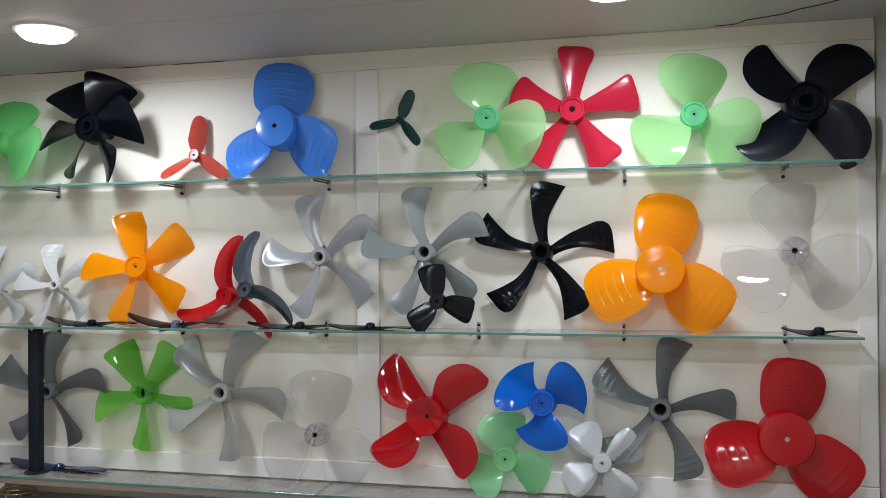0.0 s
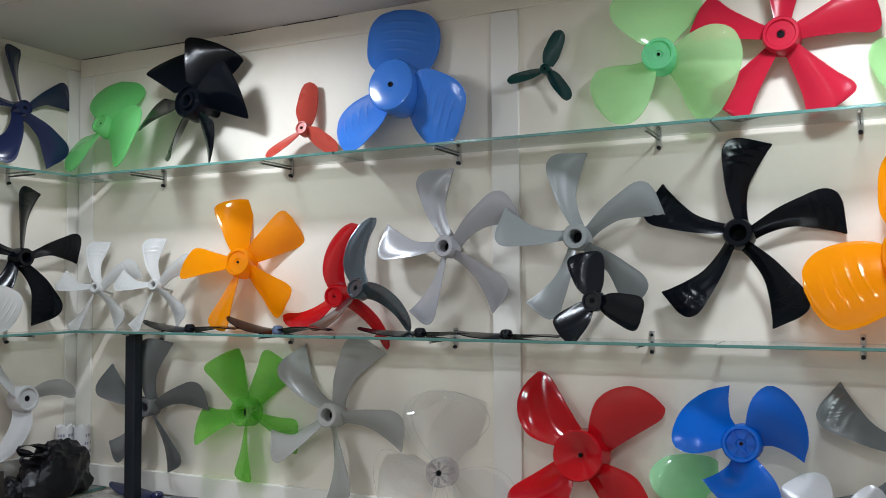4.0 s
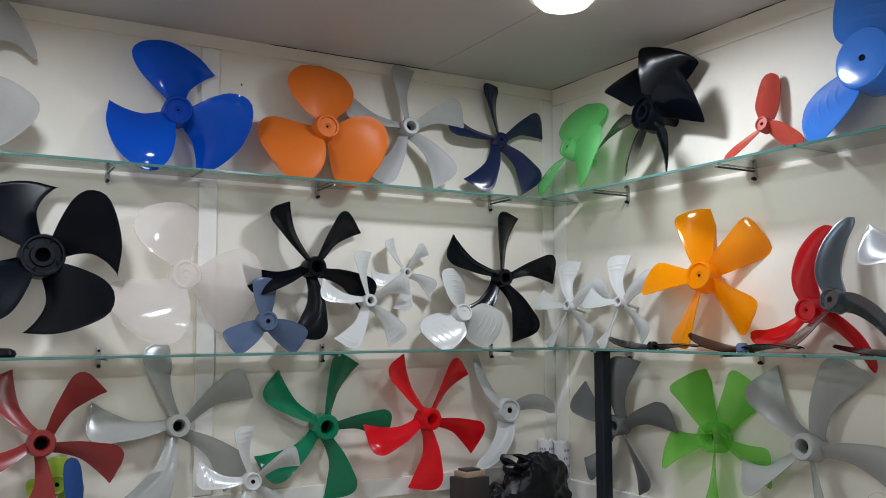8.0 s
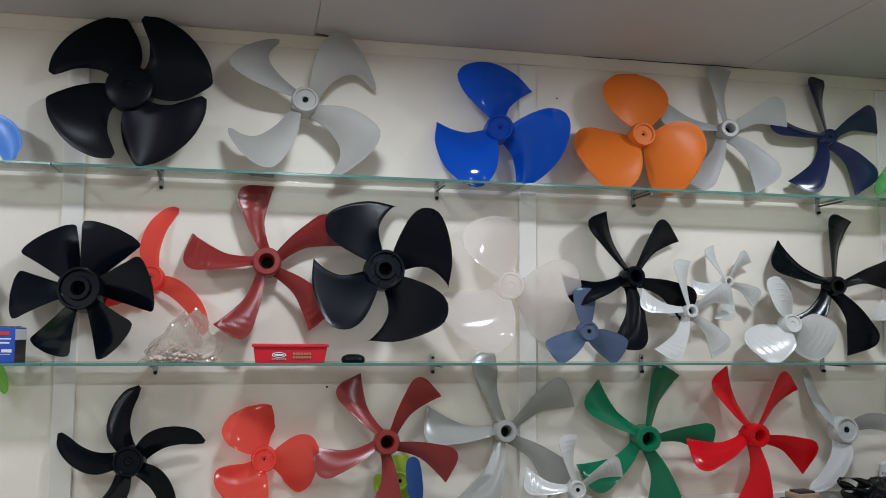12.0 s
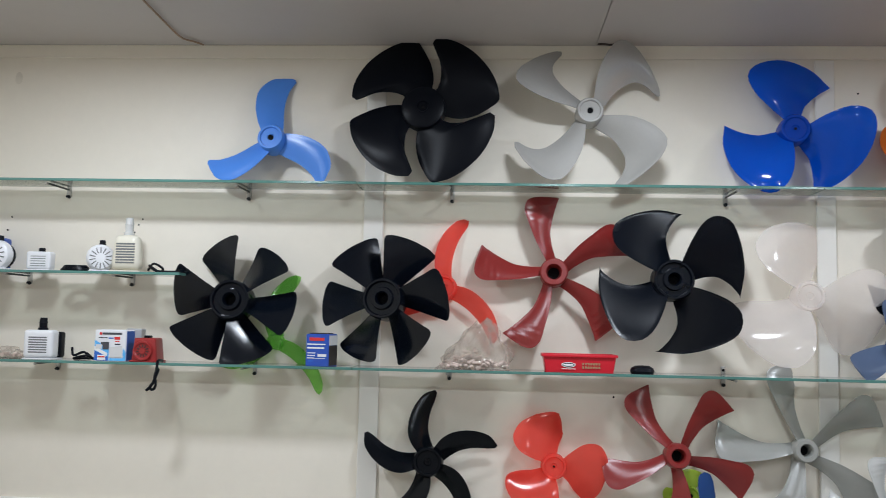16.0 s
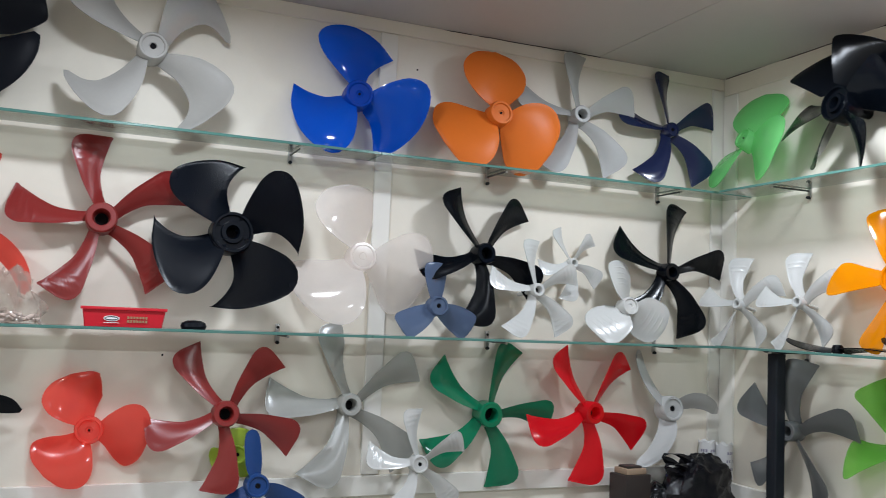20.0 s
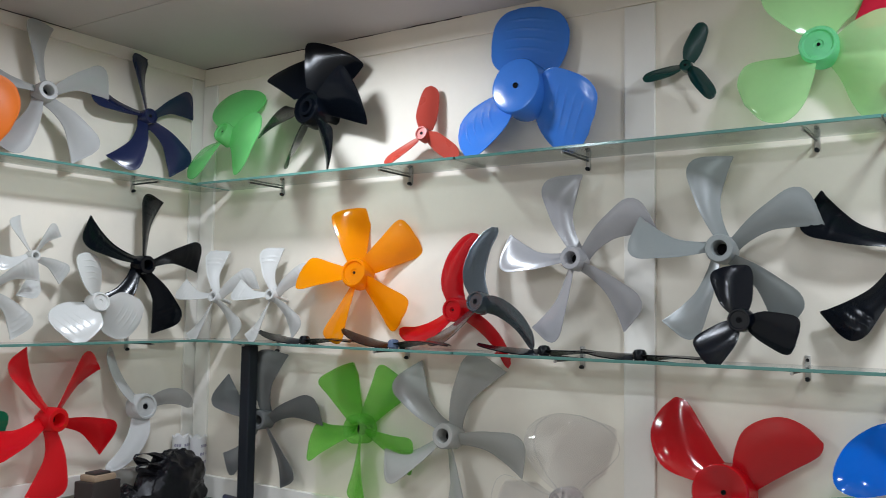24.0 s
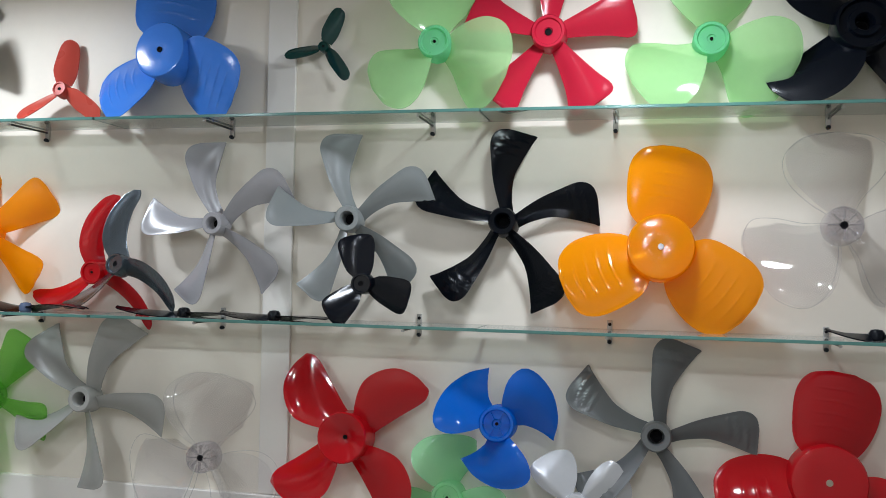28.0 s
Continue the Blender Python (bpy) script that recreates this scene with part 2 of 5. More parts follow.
def lathe(profile, seg=28, bm=None, m=None):
    """Turns (radius, height) points round z."""
    bm = bm or bmesh.new()
    rings = []
    for r, z in profile:
        if r < 1e-6:
            rings.append([bm.verts.new((0, 0, z))])
        else:
            rings.append([bm.verts.new((r * math.cos(2 * math.pi * i / seg), r * math.sin(2 * math.pi * i / seg), z)) for i in range(seg)])
    for a, b in zip(rings, rings[1:]):
        for i in range(seg):
            j = (i + 1) % seg
            if len(a) == 1 and len(b) > 1:
                bm.faces.new((a[0], b[j], b[i]))
            elif len(b) == 1 and len(a) > 1:
                bm.faces.new((a[i], a[j], b[0]))
            elif len(a) > 1:
                bm.faces.new((a[i], a[j], b[j], b[i]))
    if m is not None:
        bmesh.ops.transform(bm, verts=[v for ring in rings for v in ring], matrix=m)
    return bm


def tube(points, radius, seg=8, bm=None):
    bm = bm or bmesh.new()
    pts = [Vector(p) for p in points]
    last = None
    for i, p in enumerate(pts):
        d = (pts[min(i + 1, len(pts) - 1)] - pts[max(i - 1, 0)]).normalized()
        side = d.orthogonal().normalized() if last is None else (last - d * last.dot(d)).normalized()
        last = side
        up = d.cross(side)
        ring = [bm.verts.new(p + radius * (math.cos(a) * side + math.sin(a) * up)) for a in (2 * math.pi * k / seg for k in range(seg))]
        if i:
            for k in range(seg):
                bm.faces.new((prev[k], prev[(k + 1) % seg], ring[(k + 1) % seg], ring[k]))
        else:
            bm.faces.new(ring[::-1])
        prev = ring
    bm.faces.new(prev)
    return bm


def curve(points, n):
    """n points along a Catmull-Rom curve through points, evenly by length."""
    p = [np.array(q, float) for q in points]
    p = [2 * p[0] - p[1], *p, 2 * p[-1] - p[-2]]
    out = []
    for i in range(1, len(p) - 2):
        for t in np.linspace(0, 1, 12, endpoint=False):
            a, b, c, d = p[i - 1:i + 3]
            out.append(0.5 * (2 * b + (c - a) * t + (2 * a - 5 * b + 4 * c - d) * t * t + (3 * b - a - 3 * c + d) * t ** 3))
    out.append(p[-2])
    out = np.array(out)
    length = np.concatenate(([0], np.cumsum(np.linalg.norm(np.diff(out, axis=0), axis=1))))
    at = np.linspace(0, length[-1], n)
    return np.stack([np.interp(at, length, out[:, k]) for k in range(out.shape[1])], 1)


def thing(name, label, category, group="", m=None, kind=""):
    e = new(name)
    e.empty_display_size = 0.05
    if m is not None:
        e.matrix_basis = m
    return tagged(e, label, category, group, kind)


def on_wall(wall, u, z, off, lean=0, yaw=0):
    """The pose of a thing on a wall: its x runs along the wall to the right, y up, z out into the room."""
    if wall == "A":
        m = Matrix(((1, 0, 0, u), (0, 0, -1, -off), (0, 1, 0, z), (0, 0, 0, 1)))
    else:
        m = Matrix(((0, 0, 1, off), (1, 0, 0, u), (0, 1, 0, z), (0, 0, 0, 1)))
    return m @ pose(0, 0, 0, lean, yaw, 0)


# ---- room ----
def slab(name, x0, x1, y0, y1, z0, z1, mat, label, category, bevel=0.0):
    return tagged(part(name, box(x0, x1, y0, y1, z0, z1, bevel), mat, smooth=False), label, category, kind="structure")


slab("wall_north", -0.12, ROOM_X + 0.12, 0.0, 0.12, 0, CEIL + 0.1, WALL, "cream painted panel wall behind glass shelves of fan blades", "wall")
slab("wall_west", -0.12, 0.0, ROOM_Y, 0.0, 0, CEIL + 0.1, WALL, "cream painted panel wall with glass shelves of fan blades", "wall")
slab("wall_east", ROOM_X, ROOM_X + 0.12, ROOM_Y, 0.0, 0, CEIL + 0.1, SIDE, "plain taupe side wall, kept dark to cut fill light", "wall")
slab("wall_south", -0.12, ROOM_X + 0.12, ROOM_Y - 0.12, ROOM_Y, 0, CEIL + 0.1, WALL, "plain off-white painted wall at the shop's end", "wall")
slab("floor", -0.12, ROOM_X + 0.12, ROOM_Y - 0.12, 0.12, -0.1, 0.0, FLOOR, "grey tiled shop floor", "floor")

# ceiling boards with open joints between them
bm = bmesh.new()
joints = [0.12, -0.463, -1.670, ROOM_Y - 0.12]
for a, b in zip(joints, joints[1:]):
    box(-0.12, ROOM_X + 0.12, b + 0.0013, a - 0.0013, CEIL, CEIL + 0.004, bm=bm)
box(-0.12, ROOM_X + 0.12, ROOM_Y - 0.12, 0.12, CEIL + 0.0042, CEIL + 0.06, bm=bm)
tagged(part("ceiling", bm, CEILING, smooth=False), "off-white board ceiling with open joints and fine cracks", "ceiling", kind="structure")


def crack(points, width, name="ceiling_crack"):
    return tagged(part(name, tube(points, width, 5), CRACK), "thin dark crack along the ceiling edge", "crack", kind="structure")


rnd = random.Random(4)


def jagged(a, b, n, sway):
    a, b = Vector(a), Vector(b)
    return [a.lerp(b, i / n) + Vector((rnd.uniform(-sway, sway), rnd.uniform(-sway, sway), 0)) for i in range(n + 1)]


crack(jagged((0.02, -0.004, CEIL - 0.001), (0.95, -0.006, CEIL - 0.001), 14, 0.003), 0.0016)
crack(jagged((2.40, -0.02, CEIL - 0.001), (2.75, -0.24, CEIL - 0.001), 9, 0.012), 0.0016)
crack(jagged((0.012, -0.46, CEIL - 0.001), (0.004, -1.05, CEIL - 0.001), 12, 0.003), 0.0014)
crack(jagged((0.02, -1.67, CEIL), (0.02, -1.60, CEIL), 4, 0.004), 0.004)

# battens on the two shelf walls
def batten(wall, u0, u1, z0, z1, depth=0.008, mat=None):
    if wall == "A":
        bm = box(u0, u1, -depth, 0.001, z0, z1, 0.0015, 1)
    else:
        bm = box(-0.001, depth, u0, u1, z0, z1, 0.0015, 1)
    tagged(part("trim", bm, mat or TRIM, smooth=False), "flat painted wall batten", "trim", kind="structure")


for u0, u1 in ((0.0105, 0.07), (1.376, 1.445), (2.752, 2.797)):
    batten("A", u0, u1, 1.108, 2.268)
batten("A", 0.0105, 2.797, 2.270, CEIL, 0.006, WALL)
batten("A", 0.0105, 2.797, 1.045, 1.106, 0.014)
for u0, u1 in ((-0.045, -0.0), (-1.127, -1.080), (-2.252, -2.202), (-3.367, -3.297)):
    batten("B", u0, u1, 1.152, 2.288)
batten("B", ROOM_Y, 0.0, 2.290, CEIL, 0.006, WALL)
batten("B", ROOM_Y, 0.0, 1.100, 1.150, 0.012)

# ---- ceiling downlights, with unseen ones added for fill ----
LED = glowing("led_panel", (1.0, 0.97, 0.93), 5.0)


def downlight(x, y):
    e = thing("downlight", "round white domed LED ceiling light, switched on, real or added as fill", "ceiling light", "ceiling downlights", Matrix.Translation((x, y, CEIL)))
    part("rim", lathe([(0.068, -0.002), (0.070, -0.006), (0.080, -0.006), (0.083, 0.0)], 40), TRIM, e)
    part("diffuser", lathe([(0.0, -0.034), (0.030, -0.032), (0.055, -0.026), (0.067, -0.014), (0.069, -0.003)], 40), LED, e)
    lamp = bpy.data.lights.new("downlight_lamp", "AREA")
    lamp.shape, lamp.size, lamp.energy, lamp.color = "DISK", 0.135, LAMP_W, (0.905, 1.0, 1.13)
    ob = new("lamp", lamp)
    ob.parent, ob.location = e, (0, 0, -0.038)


# The last three are out of view, added as fill to continue the grid.
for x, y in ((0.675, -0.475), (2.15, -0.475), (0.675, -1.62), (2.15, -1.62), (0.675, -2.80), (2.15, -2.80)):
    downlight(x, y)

# ---- glass shelves ----
TOP, MID, LOW = 1.945, 1.507, 1.042


def glass_shelf(wall, u0, u1, z, d0, d1, name="glass_shelf", pane=None):
    """A pane from u0 to u1 along the wall, d0 to d1 out from it, top face at z."""
    m = on_wall(wall, 0, z, 0)
    e = thing(name, "clear glass wall shelf with green polished edges", "shelf", "glass shelves", m)
    part("pane", box(u0, u1, -0.006, 0, d0, d1 - 0.002), pane or GLASS, e, smooth=False)
    part("front_edge", box(u0, u1, -0.0062, 0.0002, d1 - 0.002, d1, 0.0006, 1), GLASS_EDGE, e, "green polished glass edge", smooth=False)
    for a in (u0, u1):
        part("end_edge", box(a - 0.0012, a + 0.0012, -0.0061, 0.0001, d0, d1 - 0.0022), GLASS_EDGE, e, smooth=False)
    return e


for u0, u1, d in ((0.165, 1.026, 0.152), (1.030, 1.896, 0.150), (1.900, 2.742, 0.148)):
    glass_shelf("A", u0, u1, TOP, 0.018, d)
for u0, u1, d in ((0.160, 1.026, 0.150), (1.030, 1.896, 0.146), (1.900, 2.735, 0.150)):
    glass_shelf("A", u0, u1, MID, 0.018, d)
for u0, u1, d in ((0.165, 1.296, 0.152), (1.300, 2.742, 0.150)):
    glass_shelf("A", u0, u1, LOW, 0.02, d, pane=GLASS_DUSTY)
for u0, u1, d in ((-1.150, 0.0, 0.130), (-2.250, -1.154, 0.130), (-3.362, -2.254, 0.132)):
    glass_shelf("B", u0, u1, TOP + 0.004, 0.022, d)
for u0, u1, d in ((-1.150, 0.0, 0.128), (-2.250, -1.154, 0.130), (-3.362, -2.254, 0.130)):
    glass_shelf("B", u0, u1, MID - 0.003, 0.022, d)
glass_shelf("B", -3.294, -2.68, 1.722, 0.03, 0.13)


def bracket(wall, u, z, length=None):
    """A straight slim arm under the glass, a clip plate on the wall and a small stop below it."""
    length = length or (0.136 if wall == "A" else 0.118)
    e = thing("shelf_bracket", "small steel shelf bracket screwed to the wall under the glass", "bracket", "shelf brackets", on_wall(wall, u, z - 0.0005, 0))
    part("clip", box(-0.0055, 0.0055, -0.021, 0.024, 0.0, 0.006, 0.0015, 2), STEEL, e)
    part("screw", lathe([(0.0, 0.0115), (0.003, 0.011), (0.004, 0.006)], 12), HOLE, e, m=Matrix.Translation((0, 0.015, -0.002)))
    part("arm", box(-0.0013, 0.0013, -0.0052, -0.0006, 0.005, length, 0.0008, 1), DULL_STEEL, e)
    part("arm_tip", lathe([(0.0, 0.004), (0.0028, 0.004), (0.0034, 0.001), (0.0030, -0.003), (0.0, -0.003)], 12), STEEL, e, m=Matrix.Translation((0, -0.0035, length)))
    part("stop", lathe([(0.0, 0.004), (0.0035, 0.004), (0.0045, 0.0), (0.0045, -0.007), (0.0, -0.008)], 12), DARK_STEEL, e, m=Matrix.Translation((0, -0.021, 0.010)))


for u in (0.353, 0.80, 1.29, 1.767, 2.159, 2.571):
    bracket("A", u, TOP - 0.006)
for u in (0.353, 0.80, 1.278, 1.745, 2.153, 2.571):
    bracket("A", u, MID - 0.006)
for u in (0.774, 1.188, 1.9, 2.5):
    bracket("A", u, LOW - 0.006)
for u in (-0.244, -0.805, -1.348, -2.028, -2.551, -3.028):
    bracket("B", u, TOP - 0.003)
for u in (-0.244, -0.787, -1.355, -2.026, -2.519, -3.032):
    bracket("B", u, MID - 0.009)
for u in (-2.847, -3.12):
    bracket("B", u, 1.716)

# ---- fan blade wheels ----
# each blade outline: its left and right edge from root to tip, in parts of the wheel's radius, pointing up
STYLE = {
    "round": ([(-.10, .10), (-.36, .26), (-.54, .50), (-.55, .76), (-.35, .95), (-.02, 1.0)],
               [(.10, .10), (.30, .28), (.52, .50), (.56, .74), (.36, .94), (.02, 1.0)]),
    "tapered": ([(-.07, .10), (-.13, .32), (-.19, .60), (-.25, .86), (-.225, .965), (-.10, 1.0)],
               [(.07, .10), (.13, .32), (.195, .58), (.26, .82), (.245, .945), (.11, .995)]),
    "lobe": ([(-0.14, 0.13), (-0.27, 0.33), (-0.3, 0.6), (-0.2, 0.85), (0, 0.995), (0.16, 1.01)],
             [(0.17, 0.12), (0.22, 0.34), (0.28, 0.64), (0.345, 0.87), (0.33, 0.95), (0.24, 1)]),
    "folded": ([(-.04, .15), (-.12, .40), (-.15, .65), (-.12, .85), (-.05, .97), (.06, 1.0)],
               [(.05, .14), (.35, .28), (.55, .48), (.60, .68), (.42, .88), (.10, 1.0)]),
    "hooked": ([(-0.1, 0.12), (-0.28, 0.3), (-0.45, 0.53), (-0.49, 0.73), (-0.37, 0.905), (-0.1, 0.935), (0.24, 0.87), (0.54, 0.7)],
             [(0.07, 0.14), (0.1, 0.24), (0.13, 0.4), (0.19, 0.53), (0.31, 0.63), (0.44, 0.69), (0.52, 0.71), (0.54, 0.7)]),
    "petal": ([(-.10, .10), (-.32, .26), (-.52, .50), (-.54, .76), (-.33, .95), (-.02, 1.0)],
              [(.10, .10), (.22, .30), (.42, .52), (.52, .74), (.35, .93), (.02, 1.0)]),
    "broad": ([(-.16, .14), (-.33, .30), (-.385, .52), (-.385, .78), (-.29, .94), (-.11, 1.0)],
               [(.15, .14), (.30, .30), (.39, .52), (.40, .76), (.30, .93), (.11, 1.0)]),
    "sickle": ([(-.08, .11), (-.24, .36), (-.355, .60), (-.425, .78), (-.40, .905), (-.30, .965), (-.16, .985), (-.01, 1.0)],
               [(.06, .11), (-.02, .28), (-.075, .50), (-.06, .70), (-.03, .86), (-.015, .93), (0, .97), (.005, .995)]),
    "flare": ([(-.07, .10), (-.12, .35), (-.20, .68), (-.27, .90), (-.23, .985), (-.10, 1.0)],
              [(.07, .10), (.12, .35), (.20, .66), (.28, .86), (.26, .96), (.12, 1.0)]),
    "crescent": ([(-0.14, 0.1), (-0.2, 0.3), (-0.23, 0.55), (-0.18, 0.82), (0, 0.985), (0.18, 1)],
             [(0.13, 0.08), (0.15, 0.28), (0.17, 0.54), (0.25, 0.79), (0.36, 0.945), (0.31, 0.99)]),
    "banana": ([(-.08, .08), (-.12, .30), (-.09, .52), (.02, .76), (.20, .94), (.33, .985)],
               [(.10, .08), (.11, .30), (.16, .50), (.25, .70), (.38, .88), (.40, .96)]),
    "pointed": ([(-.12, .12), (-.34, .27), (-.56, .50), (-.62, .76), (-.44, .93), (-.07, 1.0), (.32, .89), (.58, .68)],
                [(.10, .12), (.15, .24), (.20, .36), (.27, .44), (.36, .52), (.46, .59), (.55, .64), (.60, .67)]),
    "sharp": ([(-0.07, 0.11), (-0.28, 0.37), (-0.385, 0.63), (-0.38, 0.8), (-0.23, 0.885), (0, 0.89), (0.16, 0.865), (0.27, 0.835), (0.32, 0.8)],
             [(0.05, 0.15), (0, 0.39), (0.02, 0.6), (0.08, 0.69), (0.16, 0.735), (0.24, 0.755), (0.29, 0.765), (0.315, 0.785)]),
    "wide": ([(-0.05, 0.14), (-0.04, 0.32), (-0.12, 0.46), (-0.25, 0.58), (-0.42, 0.66), (-0.48, 0.72), (-0.41, 0.8), (-0.27, 0.88), (-0.02, 0.93), (0.25, 0.9), (0.46, 0.82), (0.6, 0.71)],
             [(0.2, 0.08), (0.38, 0.2), (0.51, 0.36), (0.59, 0.55), (0.62, 0.66), (0.6, 0.71)]),
    "half": ([(-0.12, 0.13), (-0.3, 0.26), (-0.45, 0.43), (-0.48, 0.64), (-0.42, 0.83), (-0.27, 0.96), (-0.1, 1.02)],
             [(0.14, 0.12), (0.08, 0.29), (0.04, 0.59), (0.01, 0.89), (-0.03, 0.98), (-0.08, 1.02)]),
    "paddle": ([(-0.12, 0.26), (-0.2, 0.48), (-0.29, 0.7), (-0.35, 0.84), (-0.32, 0.9), (-0.2, 0.95), (0.02, 0.985), (0.2, 0.98)],
             [(0.12, 0.26), (0.21, 0.48), (0.3, 0.68), (0.375, 0.85), (0.395, 0.9), (0.37, 0.935), (0.31, 0.96), (0.26, 0.975)]),
    "vane": ([(-0.12, 0.1), (-0.27, 0.32), (-0.34, 0.6), (-0.37, 0.84), (-0.3, 0.96), (-0.11, 1)],
             [(0.12, 0.1), (0.23, 0.32), (0.3, 0.58), (0.34, 0.82), (0.29, 0.95), (0.13, 0.995)]),
    "stub": ([(-.15, .14), (-.24, .35), (-.30, .62), (-.31, .86), (-.24, .97), (-.06, 1.0)],
             [(.15, .14), (.22, .35), (.28, .62), (.31, .86), (.25, .97), (.08, 1.0)]),
    "slim": ([(-.10, .12), (-.17, .34), (-.17, .60), (-.15, .82), (-.10, .95), (.0, 1.0)],
             [(.10, .12), (.15, .34), (.16, .60), (.15, .82), (.10, .95), (.0, 1.0)]),
    "scythe": ([(-0.14, 0.12), (-0.25, 0.3), (-0.275, 0.5), (-0.21, 0.74), (-0.07, 0.94), (0.1, 1.01)],
             [(0.1, 0.12), (0.03, 0.3), (0, 0.48), (0.03, 0.68), (0.1, 0.86), (0.13, 0.97)]),
}


def blade_mesh(style, r, mat, pitch=0.6, ridges=0, camber=0.09, crease=0.0, ridge=0.010, thick=0.0022, bead=0.010, nu=14, nv=24):
    """A blade pointing up, twisted like a screw: its left edge stands out from the wheel's plane, steeper at the root."""
    left, right = STYLE[style]
    if ridges:
        nu, nv = 18, 120
    a, b = curve(left, nv + 1), curve(right, nv + 1)
    front = np.zeros((nv + 1, nu + 1, 3))
    mid = (a + b).mean(axis=0) / 2
    lean_angle = math.atan2(mid[0], mid[1])
    for j in range(nv + 1):
        s = j / nv
        chord = np.linalg.norm(b[j] - a[j])
        for i in range(nu + 1):
            k = 0.5 - 0.5 * math.cos(math.pi * i / nu)
            p = a[j] * (1 - k) + b[j] * k
            d = np.hypot(*p)
            z = -pitch * (1.5 - 0.8 * min(d, 1)) * d * math.sin(math.atan2(p[0], p[1]) - lean_angle)
            z += camber * chord * (4 * k * (1 - k) - 0.5)
            z -= crease * chord * (abs(k - 0.2) - 0.25)
            edge = min(k, 1 - k) * chord
            z += bead * math.exp(-(edge / 0.022) ** 2) * min(1, 4 * s)
            for n in range(ridges):
                line = 0.72 + 0.085 * n if ridges < 4 else 0.50 + 0.115 * n
                inside = max(0.0, 1 - (abs(k - 0.52) / (0.36 if ridges < 4 else 0.27)) ** 6)
                z += ridge * inside * math.exp(-((d - line) / 0.0095) ** 2)
            front[j, i] = (p[0], p[1], z)
    front *= r
    bm = bmesh.new()
    fv = [[bm.verts.new(front[j, i] + (0, 0, thick / 2)) for i in range(nu + 1)] for j in range(nv + 1)]
    bv = [[bm.verts.new(front[j, i] - (0, 0, thick / 2)) for i in range(nu + 1)] for j in range(nv + 1)]
    for j in range(nv):
        for i in range(nu):
            bm.faces.new((fv[j][i], fv[j][i + 1], fv[j + 1][i + 1], fv[j + 1][i]))
            bm.faces.new((bv[j][i], bv[j + 1][i], bv[j + 1][i + 1], bv[j][i + 1]))
    rim = [(0, i) for i in range(nu)] + [(j, nu) for j in range(nv)] + [(nv, i) for i in range(nu, 0, -1)] + [(j, 0) for j in range(nv, 0, -1)]
    for (j, i), (jj, ii) in zip(rim, rim[1:] + rim[:1]):
        bm.faces.new((fv[j][i], bv[j][i], bv[jj][ii], fv[jj][ii]))
    return finish("blade", bm, mat, True, 50)


def hub_mesh(kind, h, back, mat):
    """kind: bore (open tube), cap (flat disc with a lip), drum (deep and flat), step (ringed), disc (shallow), funnel (hollow cone)."""
    d = min(h, 0.03) if kind not in ("drum", "funnel") else 0.042
    if kind == "bore":
        prof = [(0, -d * 0.2), (h * .42, -d * 0.2), (h * .46, d * 0.2), (h * .52, d * .9), (h * .58, d), (h * .9, d), (h, d * .85), (h * 1.02, -d * .7), (h * .5, -d * .8)]
    elif kind == "cap":
        prof = [(0, d * .62), (h * .22, d * .62), (h * .26, d * .70), (h * .72, d * .70), (h * .78, d * .86), (h * .92, d * .86), (h, d * .7), (h * 1.02, -d * .6), (h * .5, -d * .7)]
    elif kind == "drum":
        prof = [(0, d * .92), (h * .2, d * .92), (h * .86, d), (h * .96, d * .96), (h, d * .86), (h * 1.01, -d * .6), (h * .5, -d * .7)]
    elif kind == "step":
        prof = [(0, -d * .2), (h * .25, -d * .2), (h * .29, d * .72), (h * .34, d * .86), (h * .52, d * .86), (h * .57, d * .6), (h * .80, d * .6), (h * .85, d * .84), (h * .95, d * .84), (h, d * .7), (h * 1.03, -d * .9), (h * .5, -d)]
    elif kind == "disc":
        prof = [(0, d * .50), (h * .22, d * .50), (h * .27, d * .64), (h * .90, d * .58), (h, d * .46), (h * 1.02, -d * .6), (h * .5, -d * .7)]
    else:
        prof = [(0, d * .35), (h * .16, d * .35), (h * .30, d * .42), (h * .88, d * .95), (h * .95, d), (h, d * .92), (h * 1.01, -d * .6), (h * .5, -d * .7)]
    prof += [(h * .35, -d * .9), (h * .30, -back), (0, -back)]
    return finish("hub", lathe(prof, 36), mat, True, 35)


GROUP = "fan blade wheels on display"


